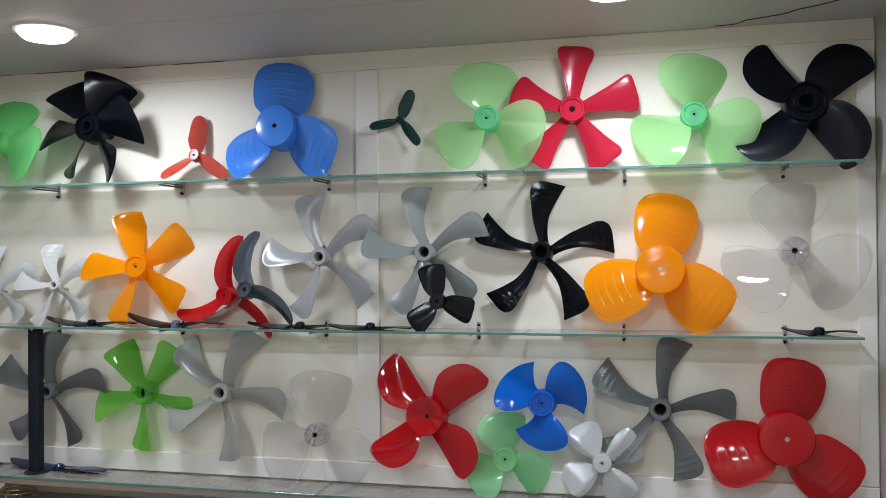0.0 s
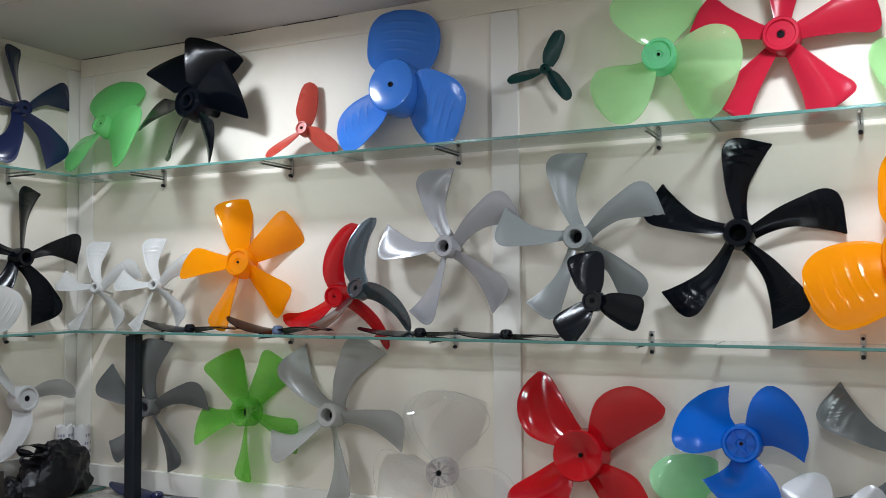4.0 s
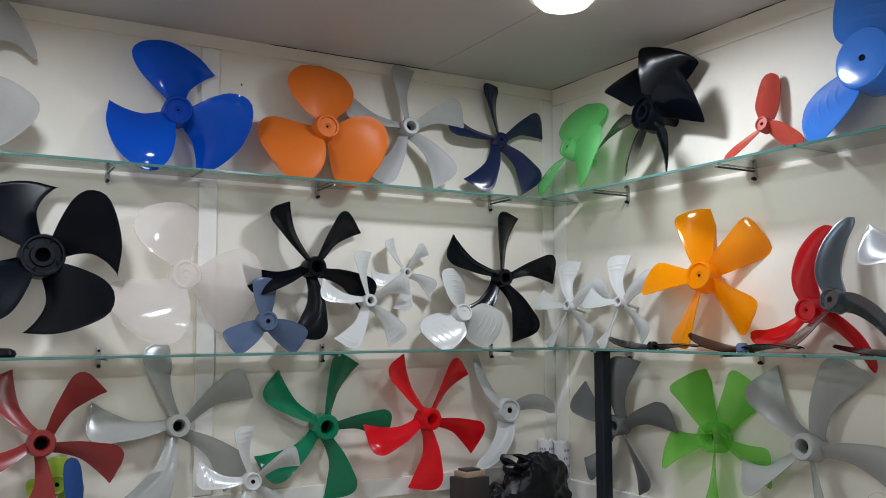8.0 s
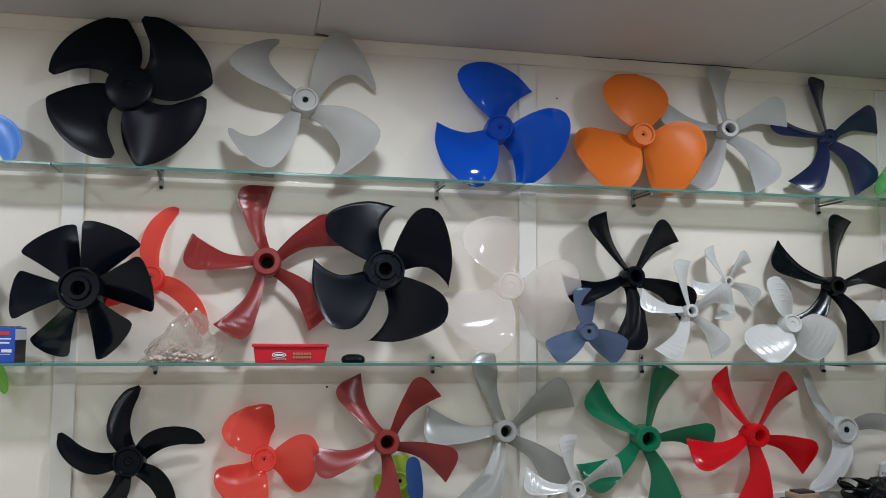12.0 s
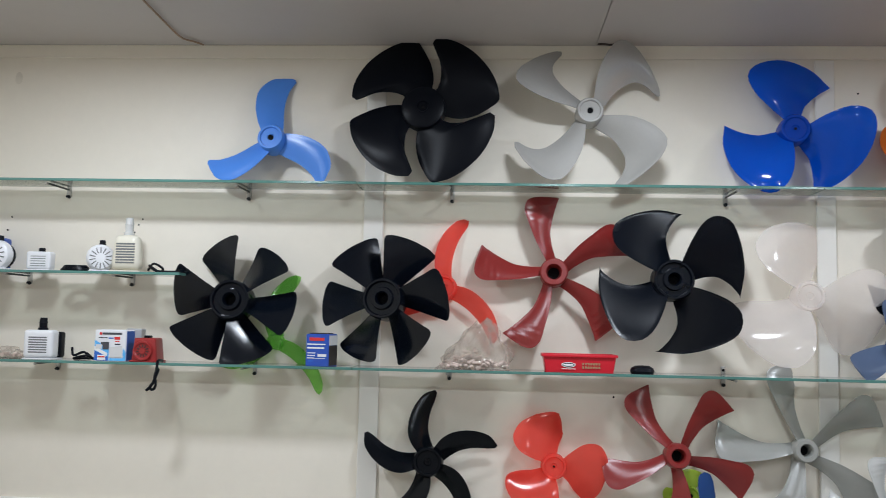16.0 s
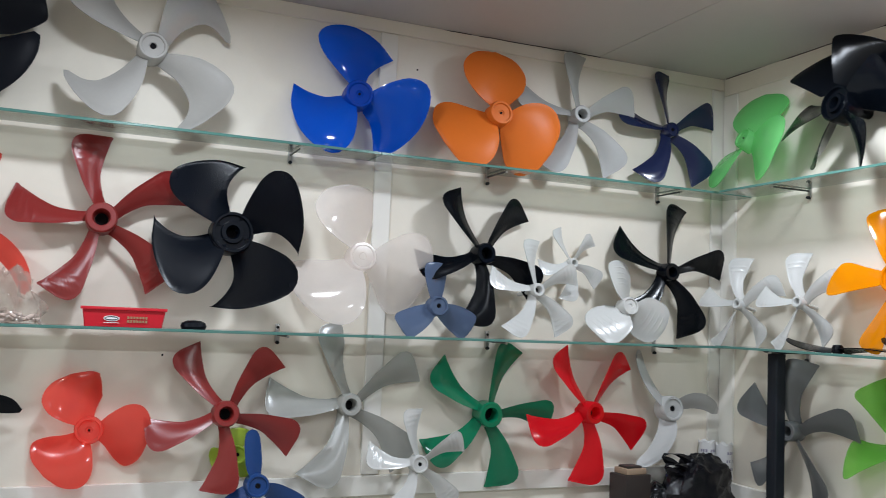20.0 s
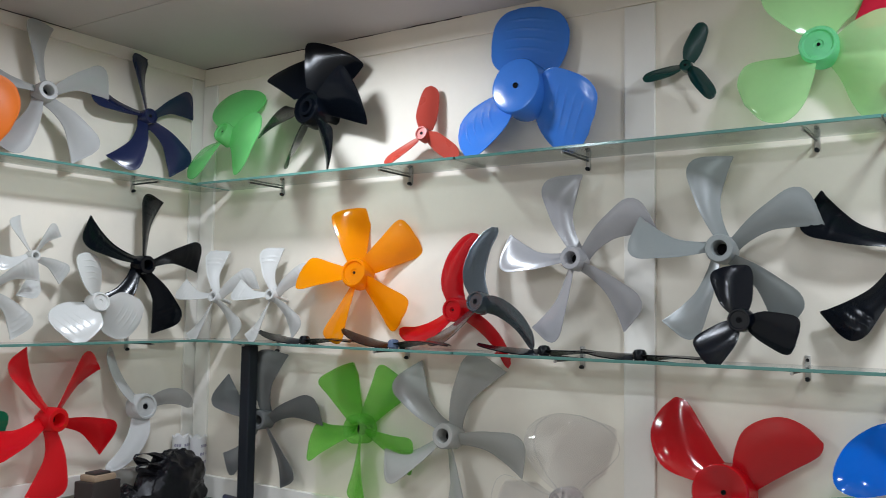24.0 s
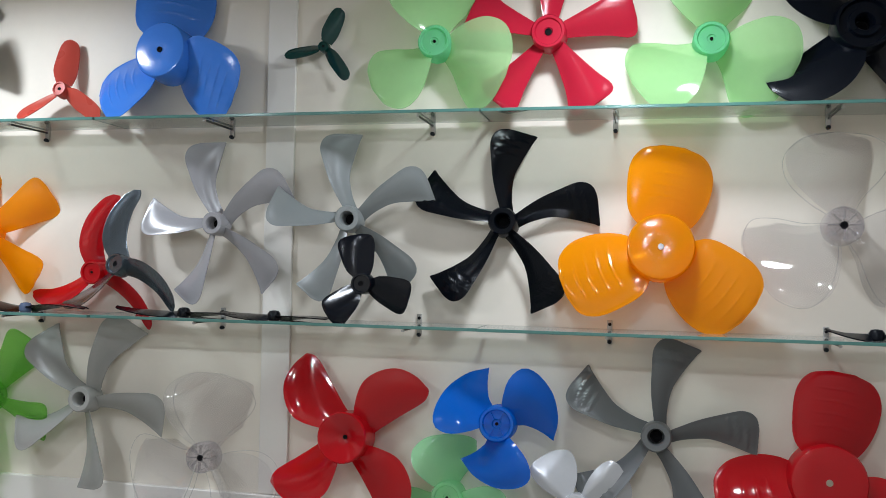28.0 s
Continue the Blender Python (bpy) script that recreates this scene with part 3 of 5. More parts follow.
def wheel(wall, u, z, off, r, angle, n, style, mat, hub, kind, label, hub_mat=None, lean=-5, yaw=0, rim=None, hole=True, **how):
    e = thing("fan_impeller", label, "fan blade", GROUP, on_wall(wall, u, z, off, lean, yaw))
    part("hub", hub_mesh(kind, hub, off - 0.002, hub_mat or mat), None, e)
    d = min(hub, 0.03) if kind not in ("drum", "funnel") else 0.042
    top = {"bore": -d * 0.2, "cap": d * .62, "drum": d * .92, "funnel": d * .35, "step": -d * .2, "disc": d * .5}[kind]
    if hole:
        k = hub * (.09 if mat in (LIME, GREEN_FROST, GREEN_FRESH, CORAL, ORANGE, BLUE_DEEP, AMBER, BLUE_ROYAL, RED) else .40 if kind == "bore" else .24 if kind == "step" else .2 if kind == "cap" else .10)
        part("shaft_hole", lathe([(0, top + .0006), (k * .62, top + .0006), (k * .7, top + .0026), (k, top + .0024), (k * 1.02, top)], 20), BRASS if mat in (AMBER, RED) and kind == "drum" else HOLE, e, "dark shaft hole")
    if mat in (CLEAR, BLUE_ROYAL):
        fin = finish("rib", box(hub * .25, hub * .80, -0.0009, 0.0009, d * .5, d * .9), CLEAR_RIM if mat is CLEAR else mat, False)
        ribs = 8 if mat is CLEAR else 6
        for k in range(ribs):
            part("rib", fin, None, e, m=pose(0, 0, 0, 0, 0, 360 / ribs * k))
    me = blade_mesh(style, r, mat, **how)
    edge = None
    for i in range(n):
        b = part("blade", me, None, e, m=pose(0, 0, 0, 0, 0, -(angle + i * 360 / n)))
        if rim:
            if edge is None:
                left, right = STYLE[style]
                loop = np.concatenate((curve(left, 26), curve(right, 26)[::-1][1:]))
                edge = finish("rim", tube([(x * r, y * r, 0.0) for x, y in loop], 0.0006, 6), rim)
            part("rim", edge, None, b)
    return e

# wheels on the north wall, top shelf
wheel("A", 0.208, 2.087, 0.085, 0.165, -8, 3, "petal", GREEN_FRESH, 0.030, "cap", "frosted light green three-blade fan impeller leaning in the corner", yaw=-7, pitch=0.3, lean=-25)
wheel("A", 0.538, 2.122, 0.09, 0.176, 22.7, 6, "paddle", BLACK, 0.046, "step", "black plastic exhaust fan impeller with broad paddle blades", pitch=1.0, lean=-8.5, yaw=-5)
wheel("A", 0.873, 2.028, 0.05, 0.13, 1, 3, "slim", RED_SMALL, 0.018, "cap", "small brick red three-blade propeller with narrow blades", lean=-11)
wheel("A", 1.164, 2.096, 0.07, 0.202, -0.5, 3, "broad", BLUE, 0.064, "drum", "large sky blue three-blade fan impeller with ridged blades", ridges=4, pitch=0.5, ridge=0.012, lean=-7, yaw=-4)
wheel("A", 1.521, 2.111, 0.03, 0.095, 21, 3, "slim", GREEN_BOTTLE, 0.012, "cap", "small dark green three-blade propeller fixed to the wall")
wheel("A", 1.79, 2.094, 0.08, 0.165, -4, 3, "petal", LIME, 0.035, "cap", "translucent lime green three-blade fan impeller", hub_mat=MINT)
wheel("A", 2.023, 2.113, 0.05, 0.178, 2.7, 5, "flare", RED_CRIMSON, 0.036, "cap", "crimson five-blade fan impeller with straight flared blades", lean=-2, pitch=0.35)
wheel("A", 2.343, 2.082, 0.06, 0.170, 1, 3, "petal", LIME, 0.035, "cap", "translucent lime green three-blade fan impeller beside a black one", hub_mat=MINT)
wheel("A", 2.619, 2.1, 0.06, 0.197, 42, 4, "lobe", NAVY_MATT, 0.054, "step", "large matt black four-blade fan impeller with scooped blades", pitch=0.42, lean=-9)

# north wall, middle shelf
wheel("A", 0.164, 1.625, 0.07, 0.14, 6, 5, "sickle", WHITE, 0.016, "bore", "small white five-blade fan impeller", ridges=2, lean=-12, yaw=10)
wheel("A", 0.39, 1.631, 0.07, 0.137, 2.7, 5, "sickle", WHITE, 0.016, "bore", "small white five-blade fan impeller beside its twin", ridges=2, lean=-11, yaw=7)
wheel("A", 0.673, 1.687, 0.05, 0.185, -17, 5, "tapered", AMBER, 0.038, "cap", "glossy amber five-blade fan impeller with flared blades", yaw=6, lean=-11)
wheel("A", 0.97, 1.6, 0.04, 0.18, -8, 3, "banana", RED, 0.028, "cap", "glossy red three-blade crescent fan impeller hanging past the shelf", lean=0)
wheel("A", 1.055, 1.617, 0.075, 0.177, -20, 3, "banana", STEEL_GREY, 0.025, "cap", "steel grey metallic three-blade crescent fan impeller", lean=-12, yaw=-8)
wheel("A", 1.282, 1.715, 0.05, 0.189, 1, 5, "sickle", GREY_WARM, 0.026, "bore", "warm grey five-blade fan impeller with curved blades", lean=-2, yaw=-2)
wheel("A", 1.605, 1.726, 0.072, 0.187, 5, 5, "sickle", GREY, 0.028, "bore", "mid grey five-blade fan impeller behind a small black propeller", lean=-2, yaw=3)
wheel("A", 1.653, 1.590, 0.12, 0.104, -12, 3, "vane", NAVY_BLACK, 0.022, "cap", "small blue-black three-blade propeller standing on the glass", pitch=0.35, lean=-2)
wheel("A", 1.933, 1.723, 0.036, 0.198, 18.4, 5, "sickle", BLACK, 0.030, "bore", "glossy black five-blade fan impeller with ridged tips", ridges=3, bead=0.003, ridge=0.012, lean=-5, yaw=0.5)
wheel("A", 2.252, 1.672, 0.07, 0.207, 6.6, 3, "broad", AMBER, 0.065, "drum", "large translucent amber three-blade fan impeller with ridges", ridges=4, pitch=0.3, ridge=0.006)
wheel("A", 2.589, 1.720, 0.05, 0.185, -2, 3, "petal", CLEAR, 0.036, "cap", "clear transparent three-blade fan impeller", hub_mat=CLEAR_HUB, rim=CLEAR_RIM)

# north wall, bottom shelf
wheel("A", 0.35, 1.293, 0.05, 0.189, 19.6, 5, "sickle", GREY_DARK, 0.026, "bore", "dark grey five-blade fan impeller behind the steel post", lean=-1, yaw=5)
wheel("A", 0.684, 1.296, 0.04, 0.177, -35, 5, "flare", GREEN_GRASS, 0.036, "bore", "translucent grass green five-blade fan impeller", ridges=0, pitch=0.75)
wheel("A", 0.96, 1.305, 0.05, 0.205, -32, 5, "sickle", GREY_SOFT, 0.030, "bore", "light grey glossy five-blade fan impeller with curved blades", lean=-6.5)
wheel("A", 1.264, 1.191, 0.05, 0.188, 8, 3, "petal", CLEAR, 0.034, "cap", "clear transparent three-blade fan impeller with clear hub", hub_mat=CLEAR_HUB, rim=CLEAR_RIM)
wheel("A", 1.605, 1.260, 0.06, 0.199, -27, 4, "half", RED, 0.054, "funnel", "large glossy red four-blade fan impeller", pitch=0.35, lean=-6)
wheel("A", 1.937, 1.313, 0.09, 0.127, -56, 3, "pointed", BLUE_ROYAL, 0.037, "cap", "glossy royal blue three-blade fan impeller with pointed blades", lean=-5.6)
wheel("A", 1.826, 1.144, 0.04, 0.130, -4, 3, "petal", GREEN_FROST, 0.034, "cap", "frosted green three-blade fan impeller under a blue one")
wheel("A", 2.095, 1.152, 0.07, 0.12, 38, 4, "folded", SILVER, 0.026, "disc", "small silver four-blade fan impeller", pitch=0.0, crease=0.4, camber=0.0, bead=0.0)
wheel("A", 2.249, 1.297, 0.04, 0.195, 26.3, 5, "sickle", GREY_DARK, 0.030, "bore", "dark grey five-blade fan impeller with ridged tips", ridges=3, ridge=0.013, lean=-6, yaw=-1)
wheel("A", 2.562, 1.237, 0.06, 0.206, 9, 3, "broad", RED, 0.069, "drum", "large glossy red three-blade fan impeller with ridged blades", ridges=4, pitch=0.3, ridge=0.006)

# wheels on the west wall, top shelf
wheel("B", -0.232, 2.13, 0.04, 0.18, 8.7, 5, "sickle", NAVY, 0.022, "cap", "navy blue five-blade fan impeller in the corner", lean=-7)
wheel("B", -0.550, 2.13, 0.05, 0.187, 10.6, 5, "sickle", GREY_LIGHT, 0.026, "bore", "light grey five-blade fan impeller partly behind an orange one", lean=-6.5, yaw=-5.6)
wheel("B", -0.816, 2.093, 0.08, 0.178, -1, 3, "round", ORANGE, 0.033, "cap", "matt orange three-blade fan impeller", lean=-8, yaw=-3, pitch=0.3)
wheel("B", -1.199, 2.096, 0.06, 0.175, -2, 3, "pointed", BLUE_DEEP, 0.036, "cap", "glossy royal blue three-blade fan impeller with hooked blades", hub_mat=BLUE_HUB, yaw=-4, lean=-4)
wheel("B", -1.693, 2.131, 0.08, 0.222, 48.8, 4, "sharp", GREY_PALE, 0.033, "cap", "pale grey four-blade fan impeller with hooked blades", lean=-8, yaw=1)
wheel("B", -2.101, 2.145, 0.06, 0.206, 40, 4, "wide", BLACK_MATT, 0.054, "disc", "large matt black four-blade fan impeller with wide blades", pitch=0.22, lean=-8, yaw=-4)
wheel("B", -2.482, 2.064, 0.05, 0.172, -7, 3, "crescent", BLUE_LIGHT, 0.034, "cap", "light blue three-blade crescent fan impeller", pitch=0.3, lean=-12, yaw=-4)

# west wall, middle shelf
wheel("B", -0.395, 1.603, 0.08, 0.135, -6, 3, "broad", WHITE, 0.026, "cap", "white three-blade fan impeller with ridged blades", ridges=4, hole=False, lean=-12)
wheel("B", -0.235, 1.711, 0.05, 0.198, 21.5, 5, "sickle", BLACK, 0.026, "bore", "glossy black five-blade fan impeller beside the corner", ridges=2, lean=0, yaw=-2.5)
wheel("B", -0.559, 1.717, 0.05, 0.105, -14.6, 5, "sickle", WHITE, 0.014, "bore", "small off-white five-blade fan impeller", ridges=3, yaw=4)
wheel("B", -0.696, 1.635, 0.10, 0.137, 8.8, 5, "sickle", WHITE, 0.018, "bore", "white five-blade fan impeller with ridged tips", ridges=3, lean=-6)
wheel("B", -0.838, 1.722, 0.06, 0.188, -16.4, 5, "sickle", BLACK, 0.028, "bore", "black five-blade fan impeller behind white ones", lean=-6, yaw=3)
wheel("B", -0.974, 1.581, 0.09, 0.112, -1, 3, "stub", BLUE_SMOKE, 0.025, "cap", "small smoky blue translucent three-blade propeller", pitch=0.4, lean=-4)
wheel("B", -1.171, 1.694, 0.06, 0.186, -12, 3, "petal", FROST, 0.036, "cap", "frosted clear three-blade fan impeller with a pinkish cast", hole=False)
wheel("B", -1.494, 1.726, 0.09, 0.194, -25.5, 4, "hooked", NAVY_MATT, 0.048, "step", "large black four-blade fan impeller with pointed blades", camber=0.0, lean=-4)
wheel("B", -1.773, 1.741, 0.045, 0.193, 3.4, 5, "sickle", RED_DARK, 0.034, "bore", "oxide red five-blade fan impeller with ridged tips", ridges=3, ridge=0.008, lean=-4, yaw=-2)
wheel("B", -2.04, 1.7, 0.03, 0.175, -5, 3, "banana", CORAL, 0.030, "cap", "translucent coral three-blade crescent fan impeller")
wheel("B", -2.184, 1.668, 0.08, 0.161, 23.5, 6, "paddle", NAVY_BLACK, 0.05, "step", "black six-blade exhaust fan impeller with a thick hub", pitch=0.7, camber=0.02, bead=0.002, lean=-6, yaw=-10)
wheel("B", -2.561, 1.657, 0.08, 0.16, -20.3, 6, "paddle", NAVY_BLACK, 0.05, "step", "black six-blade exhaust fan impeller in front of a green one", pitch=-0.7, camber=0.02, bead=0.002, lean=-9, yaw=-2)
wheel("B", -2.464, 1.558, 0.022, 0.168, -6, 3, "banana", GREEN_GRASS, 0.020, "disc", "grass green three-blade fan impeller behind a black one", hole=False, lean=-6, yaw=-9)

# west wall, bottom shelf
wheel("B", -0.223, 1.319, 0.05, 0.181, -48, 3, "banana", GREY_LIGHT, 0.036, "cap", "pale grey three-blade crescent fan impeller beside the corner", lean=-6.5)
wheel("B", -0.494, 1.311, 0.06, 0.193, -19.6, 5, "sickle", RED_LIVE, 0.030, "bore", "bright red glossy five-blade fan impeller", lean=-1, yaw=3.4)
wheel("B", -0.794, 1.305, 0.035, 0.194, 33.6, 5, "sickle", GREEN_DEEP, 0.034, "bore", "deep green glossy five-blade fan impeller", lean=0, yaw=-1.3)
wheel("B", -1.006, 1.19, 0.09, 0.135, 6.7, 5, "sickle", WHITE, 0.022, "cap", "white five-blade fan impeller with ridged tips", ridges=3)
wheel("B", -1.174, 1.328, 0.03, 0.205, 0.7, 5, "sickle", GREY_SOFT, 0.028, "bore", "mid grey five-blade fan impeller with curved blades", lean=-6, yaw=-1)
wheel("B", -1.479, 1.311, 0.062, 0.178, -20.4, 5, "sickle", RED_DARK, 0.030, "bore", "oxide red five-blade fan impeller", lean=-6.5, yaw=-2)
wheel("B", -1.768, 1.275, 0.04, 0.129, -20, 3, "petal", CORAL, 0.030, "cap", "translucent coral three-blade fan impeller")
wheel("B", -2.071, 1.278, 0.05, 0.17, -2, 5, "scythe", BLACK, 0.036, "cap", "black five-blade fan impeller with slim scythe blades")

# ---- steel post and flat propellers ----
post = thing("shelf_post", "dark painted steel post between two glass shelves", "post", m=Matrix.Translation((0.332, -0.092, LOW)))
part("tube", box(-0.018, 0.018, -0.016, 0.016, 0.004, MID - 0.006 - LOW - 0.004, 0.005, 3), DARK_STEEL, post)
part("base_flange", lathe([(0, 0), (0.036, 0), (0.036, 0.003), (0.026, 0.006), (0, 0.006)], 24), DARK_STEEL, post)
part("top_flange", lathe([(0, 0), (0.034, 0), (0.034, -0.003), (0.026, -0.006), (0, -0.006)], 24), DARK_STEEL, post, m=Matrix.Translation((0, 0, MID - 0.006 - LOW)))


def flat_propeller(wall, u, z, off, r, turn, mat, label, bend=0.03, hub=0.014, hub_mat=None):
    """A two-blade propeller lying on a shelf, its blades thin and a little bowed."""
    e = thing("flat_propeller", label, "fan blade", "propellers lying on the shelf", on_wall(wall, u, z, off) @ pose(0, 0, 0, 0, turn, 0))
    part("hub", lathe([(0, 0.0), (hub * .8, 0.0), (hub, 0.003), (hub, 0.014), (hub * .7, 0.020), (hub * .3, 0.021), (0, 0.016)], 20), hub_mat or mat, e, m=pose(0, 0, 0, -90))
    for side in (1, -1):
        bm = bmesh.new()
        n = 14
        rows = []
        for i in range(n + 1):
            s = i / n
            x = side * (hub * 0.7 + s * (r - hub * 0.7))
            w = (0.010 + 0.022 * math.sin(math.pi * min(1, s * 0.9 + 0.05))) * (1 if s < 0.97 else 0.6)
            y = 0.006 + bend * (s * s if side < 0 else 0.35 * math.sin(2.6 * s)) 
            tilt = 0.006 * (1 - s)
            rows.append([bm.verts.new((x, y + a * tilt * side + b, a * w)) for a, b in ((-1, 0), (0, 0.0035), (1, 0), (1, -0.0022), (0, 0.0008), (-1, -0.0022))])
        for a, b in zip(rows, rows[1:]):
            for k in range(6):
                bm.faces.new((a[k], a[(k + 1) % 6], b[(k + 1) % 6], b[k]))
        bm.faces.new(rows[0])
        bm.faces.new(rows[-1][::-1])
        part("blade", bm, mat, e)
    return e


flat_propeller("A", 0.545, MID, 0.105, 0.150, 4, BLACK, "black two-blade propeller lying on the glass shelf", 0.022)
flat_propeller("A", 0.835, MID, 0.108, 0.165, -3, BLACK, "black two-blade propeller with a bowed tip lying flat", 0.034, hub_mat=BLUE_SMOKE)
flat_propeller("A", 1.235, MID, 0.104, 0.160, 3, BLACK, "thin black two-blade propeller lying on the glass shelf", 0.012)
flat_propeller("A", 1.452, MID, 0.112, 0.125, -2, BLACK, "thin black two-blade propeller lying beside another", 0.008)
flat_propeller("A", 2.640, MID, 0.100, 0.090, 5, BLACK_MATT, "short black two-blade propeller lying at the shelf's end", 0.012)
flat_propeller("A", 0.385, LOW, 0.055, 0.180, -2, NAVY, "navy and black two-blade propeller lying on the lower shelf", 0.022, 0.018)

# ---- lower board under the north shelf, with a wire guard ----
slab("shelf_board", 0.165, 2.742, -0.148, -0.022, LOW - 0.024, LOW - 0.0075, WOOD, "dusty brown board under the bottom glass shelf", "board", 0.002)
slab("lower_cabinet", 0.14, ROOM_X, -0.16, -0.001, 0.0, 0.955, WOOD, "brown wooden cabinet top below the glass shelf", "cabinet", 0.004)
slab("lower_cabinet_west", 0.001, 0.138, ROOM_Y, -0.001, 0.0, 0.96, CABINET, "pale laminate cabinet top below the glass shelf", "cabinet", 0.004)
glass_shelf("B", -1.150, 0.0, LOW + 0.002, 0.02, 0.132)
glass_shelf("B", -2.250, -1.154, LOW + 0.002, 0.02, 0.132)
GOLD = solid("brassy_wire", (0.50, 0.38, 0.22), 0.35, metal=0.7)
guard = thing("fan_guard", "brass-coloured wire fan guard under the glass shelf", "fan guard", m=Matrix.Translation((0.26, -0.090, 0.955)))
for k in range(7):
    rr = 0.012 + k * 0.0085
    part("ring", tube([(rr * math.cos(a), rr * math.sin(a) * 0.9, 0.008 + 0.052 * math.cos(k / 6 * 1.5)) for a in np.linspace(0, 2 * math.pi, 33)], 0.0016, 6), GOLD, guard)
for k in range(8):
    a = k * math.pi / 4
    part("spoke", tube([(0.063 * s * math.cos(a), 0.057 * s * math.sin(a), 0.007 + 0.053 * math.cos(s * 1.5)) for s in np.linspace(0.1, 1, 7)], 0.0012, 5), GOLD, guard)

# ---- the corner of the lower west shelf: bag, box and paper-wrapped can ----
BAG_BLACK = solid("black_polythene", (0.006, 0.006, 0.008), 0.25, relief=0.3, scale=30, spec=0.3)
CARTON = solid("brown_card", (0.34, 0.24, 0.16), 0.8)
DARK_BOX = solid("dark_brown_box", (0.03, 0.022, 0.020), 0.55)
PAPER = solid("printed_paper", (0.62, 0.61, 0.60), 0.8)
INK = solid("dark_ink", (0.06, 0.06, 0.07), 0.7)
BLUE_INK = solid("blue_ink", (0.02, 0.12, 0.50), 0.5)
RED_INK = solid("red_ink", (0.65, 0.03, 0.03), 0.5)
WHITE_INK = solid("white_ink", (0.80, 0.80, 0.80), 0.5)
BAG_CLEAR = clear_sheet("clear_polythene", (0.95, 0.93, 0.91), 0.22, 2.6, (0.62, 0.54, 0.47))
PELLET = solid("pinkish_plastic_pieces", (0.58, 0.46, 0.40), 0.5, random_part=0.15)
SHELF_B = LOW + 0.002


def crumpled(rx, ry, rz, seed, rough=0.28, seg=4, squash=0.35):
    """A bag-like lump with folds, its base flat at z = 0."""
    bm = bmesh.new()
    bmesh.ops.create_icosphere(bm, subdivisions=seg, radius=1.0)
    for v in bm.verts:
        p = v.co.copy()
        f = noise.ridged_multi_fractal(p * 1.5 + Vector((seed, seed * 2.1, 0)), 0.9, 2.1, 4, 0.9, 2.0)
        g = noise.noise(p * 1.3 + Vector((0, seed, seed)))
        k = 1 - rough + rough * 0.55 * f + 0.22 * g
        v.co = Vector((p.x * rx * k, p.y * ry * k, max(0.0, (p.z * k + squash) / (1 + squash)) * rz))
    return bm


bag = thing("plastic_bag", "crumpled black polythene bag stuffed full on the shelf", "bag", m=Matrix.Translation((0.104, -0.158, SHELF_B)))
part("body", crumpled(0.072, 0.128, 0.168, 3.0, 0.26, 5), BAG_BLACK, bag, angle=28)
for lift, swing in ((0.0, 0.0), (-0.026, 0.012)):
    bm = bmesh.new()
    rows = []
    for k, (y, z) in enumerate(curve([(-0.020, 0.125), (-0.060, 0.148), (-0.100, 0.158), (-0.128, 0.154), (-0.120, 0.142), (-0.085, 0.132), (-0.045, 0.112)], 22)):
        w = 0.006 + 0.005 * math.sin(k * 0.55)
        rows.append([bm.verts.new((0.01 + swing + a * 0.006, y, z + lift + b * w)) for a, b in ((-1, 0), (0, 1), (1, 0), (0, -1))])
    for a, b in zip(rows, rows[1:]):
        for k in range(4):
            bm.faces.new((a[k], a[(k + 1) % 4], b[(k + 1) % 4], b[k]))
    part("handle", bm, BAG_BLACK, bag, "flat twisted carrying strap")
dbox = thing("small_box", "dark brown cardboard box with a tan lid", "box", m=Matrix.Translation((0.090, -0.376, SHELF_B)) @ pose(0, 0, 0, 0, 0, 6))
part("body", box(-0.034, 0.034, -0.045, 0.045, 0, 0.104, 0.003), DARK_BOX, dbox)
part("lid", box(-0.028, 0.028, -0.034, 0.034, 0.1042, 0.120, 0.003), CARTON, dbox, "tan card lid")
part("flap", box(-0.020, 0.020, -0.026, 0.024, 0.1203, 0.126, 0.002), DARK_BOX, dbox)
dcloth = thing("folded_bag", "black polythene sheet folded beside the dark box", "bag", m=Matrix.Translation((0.085, -0.285, SHELF_B)))
part("fold", crumpled(0.048, 0.062, 0.082, 9.0, 0.28, 5), BAG_BLACK, dcloth, angle=28)
ROLL_PRINT = solid("faded_violet_print", (0.26, 0.24, 0.31), 0.6)


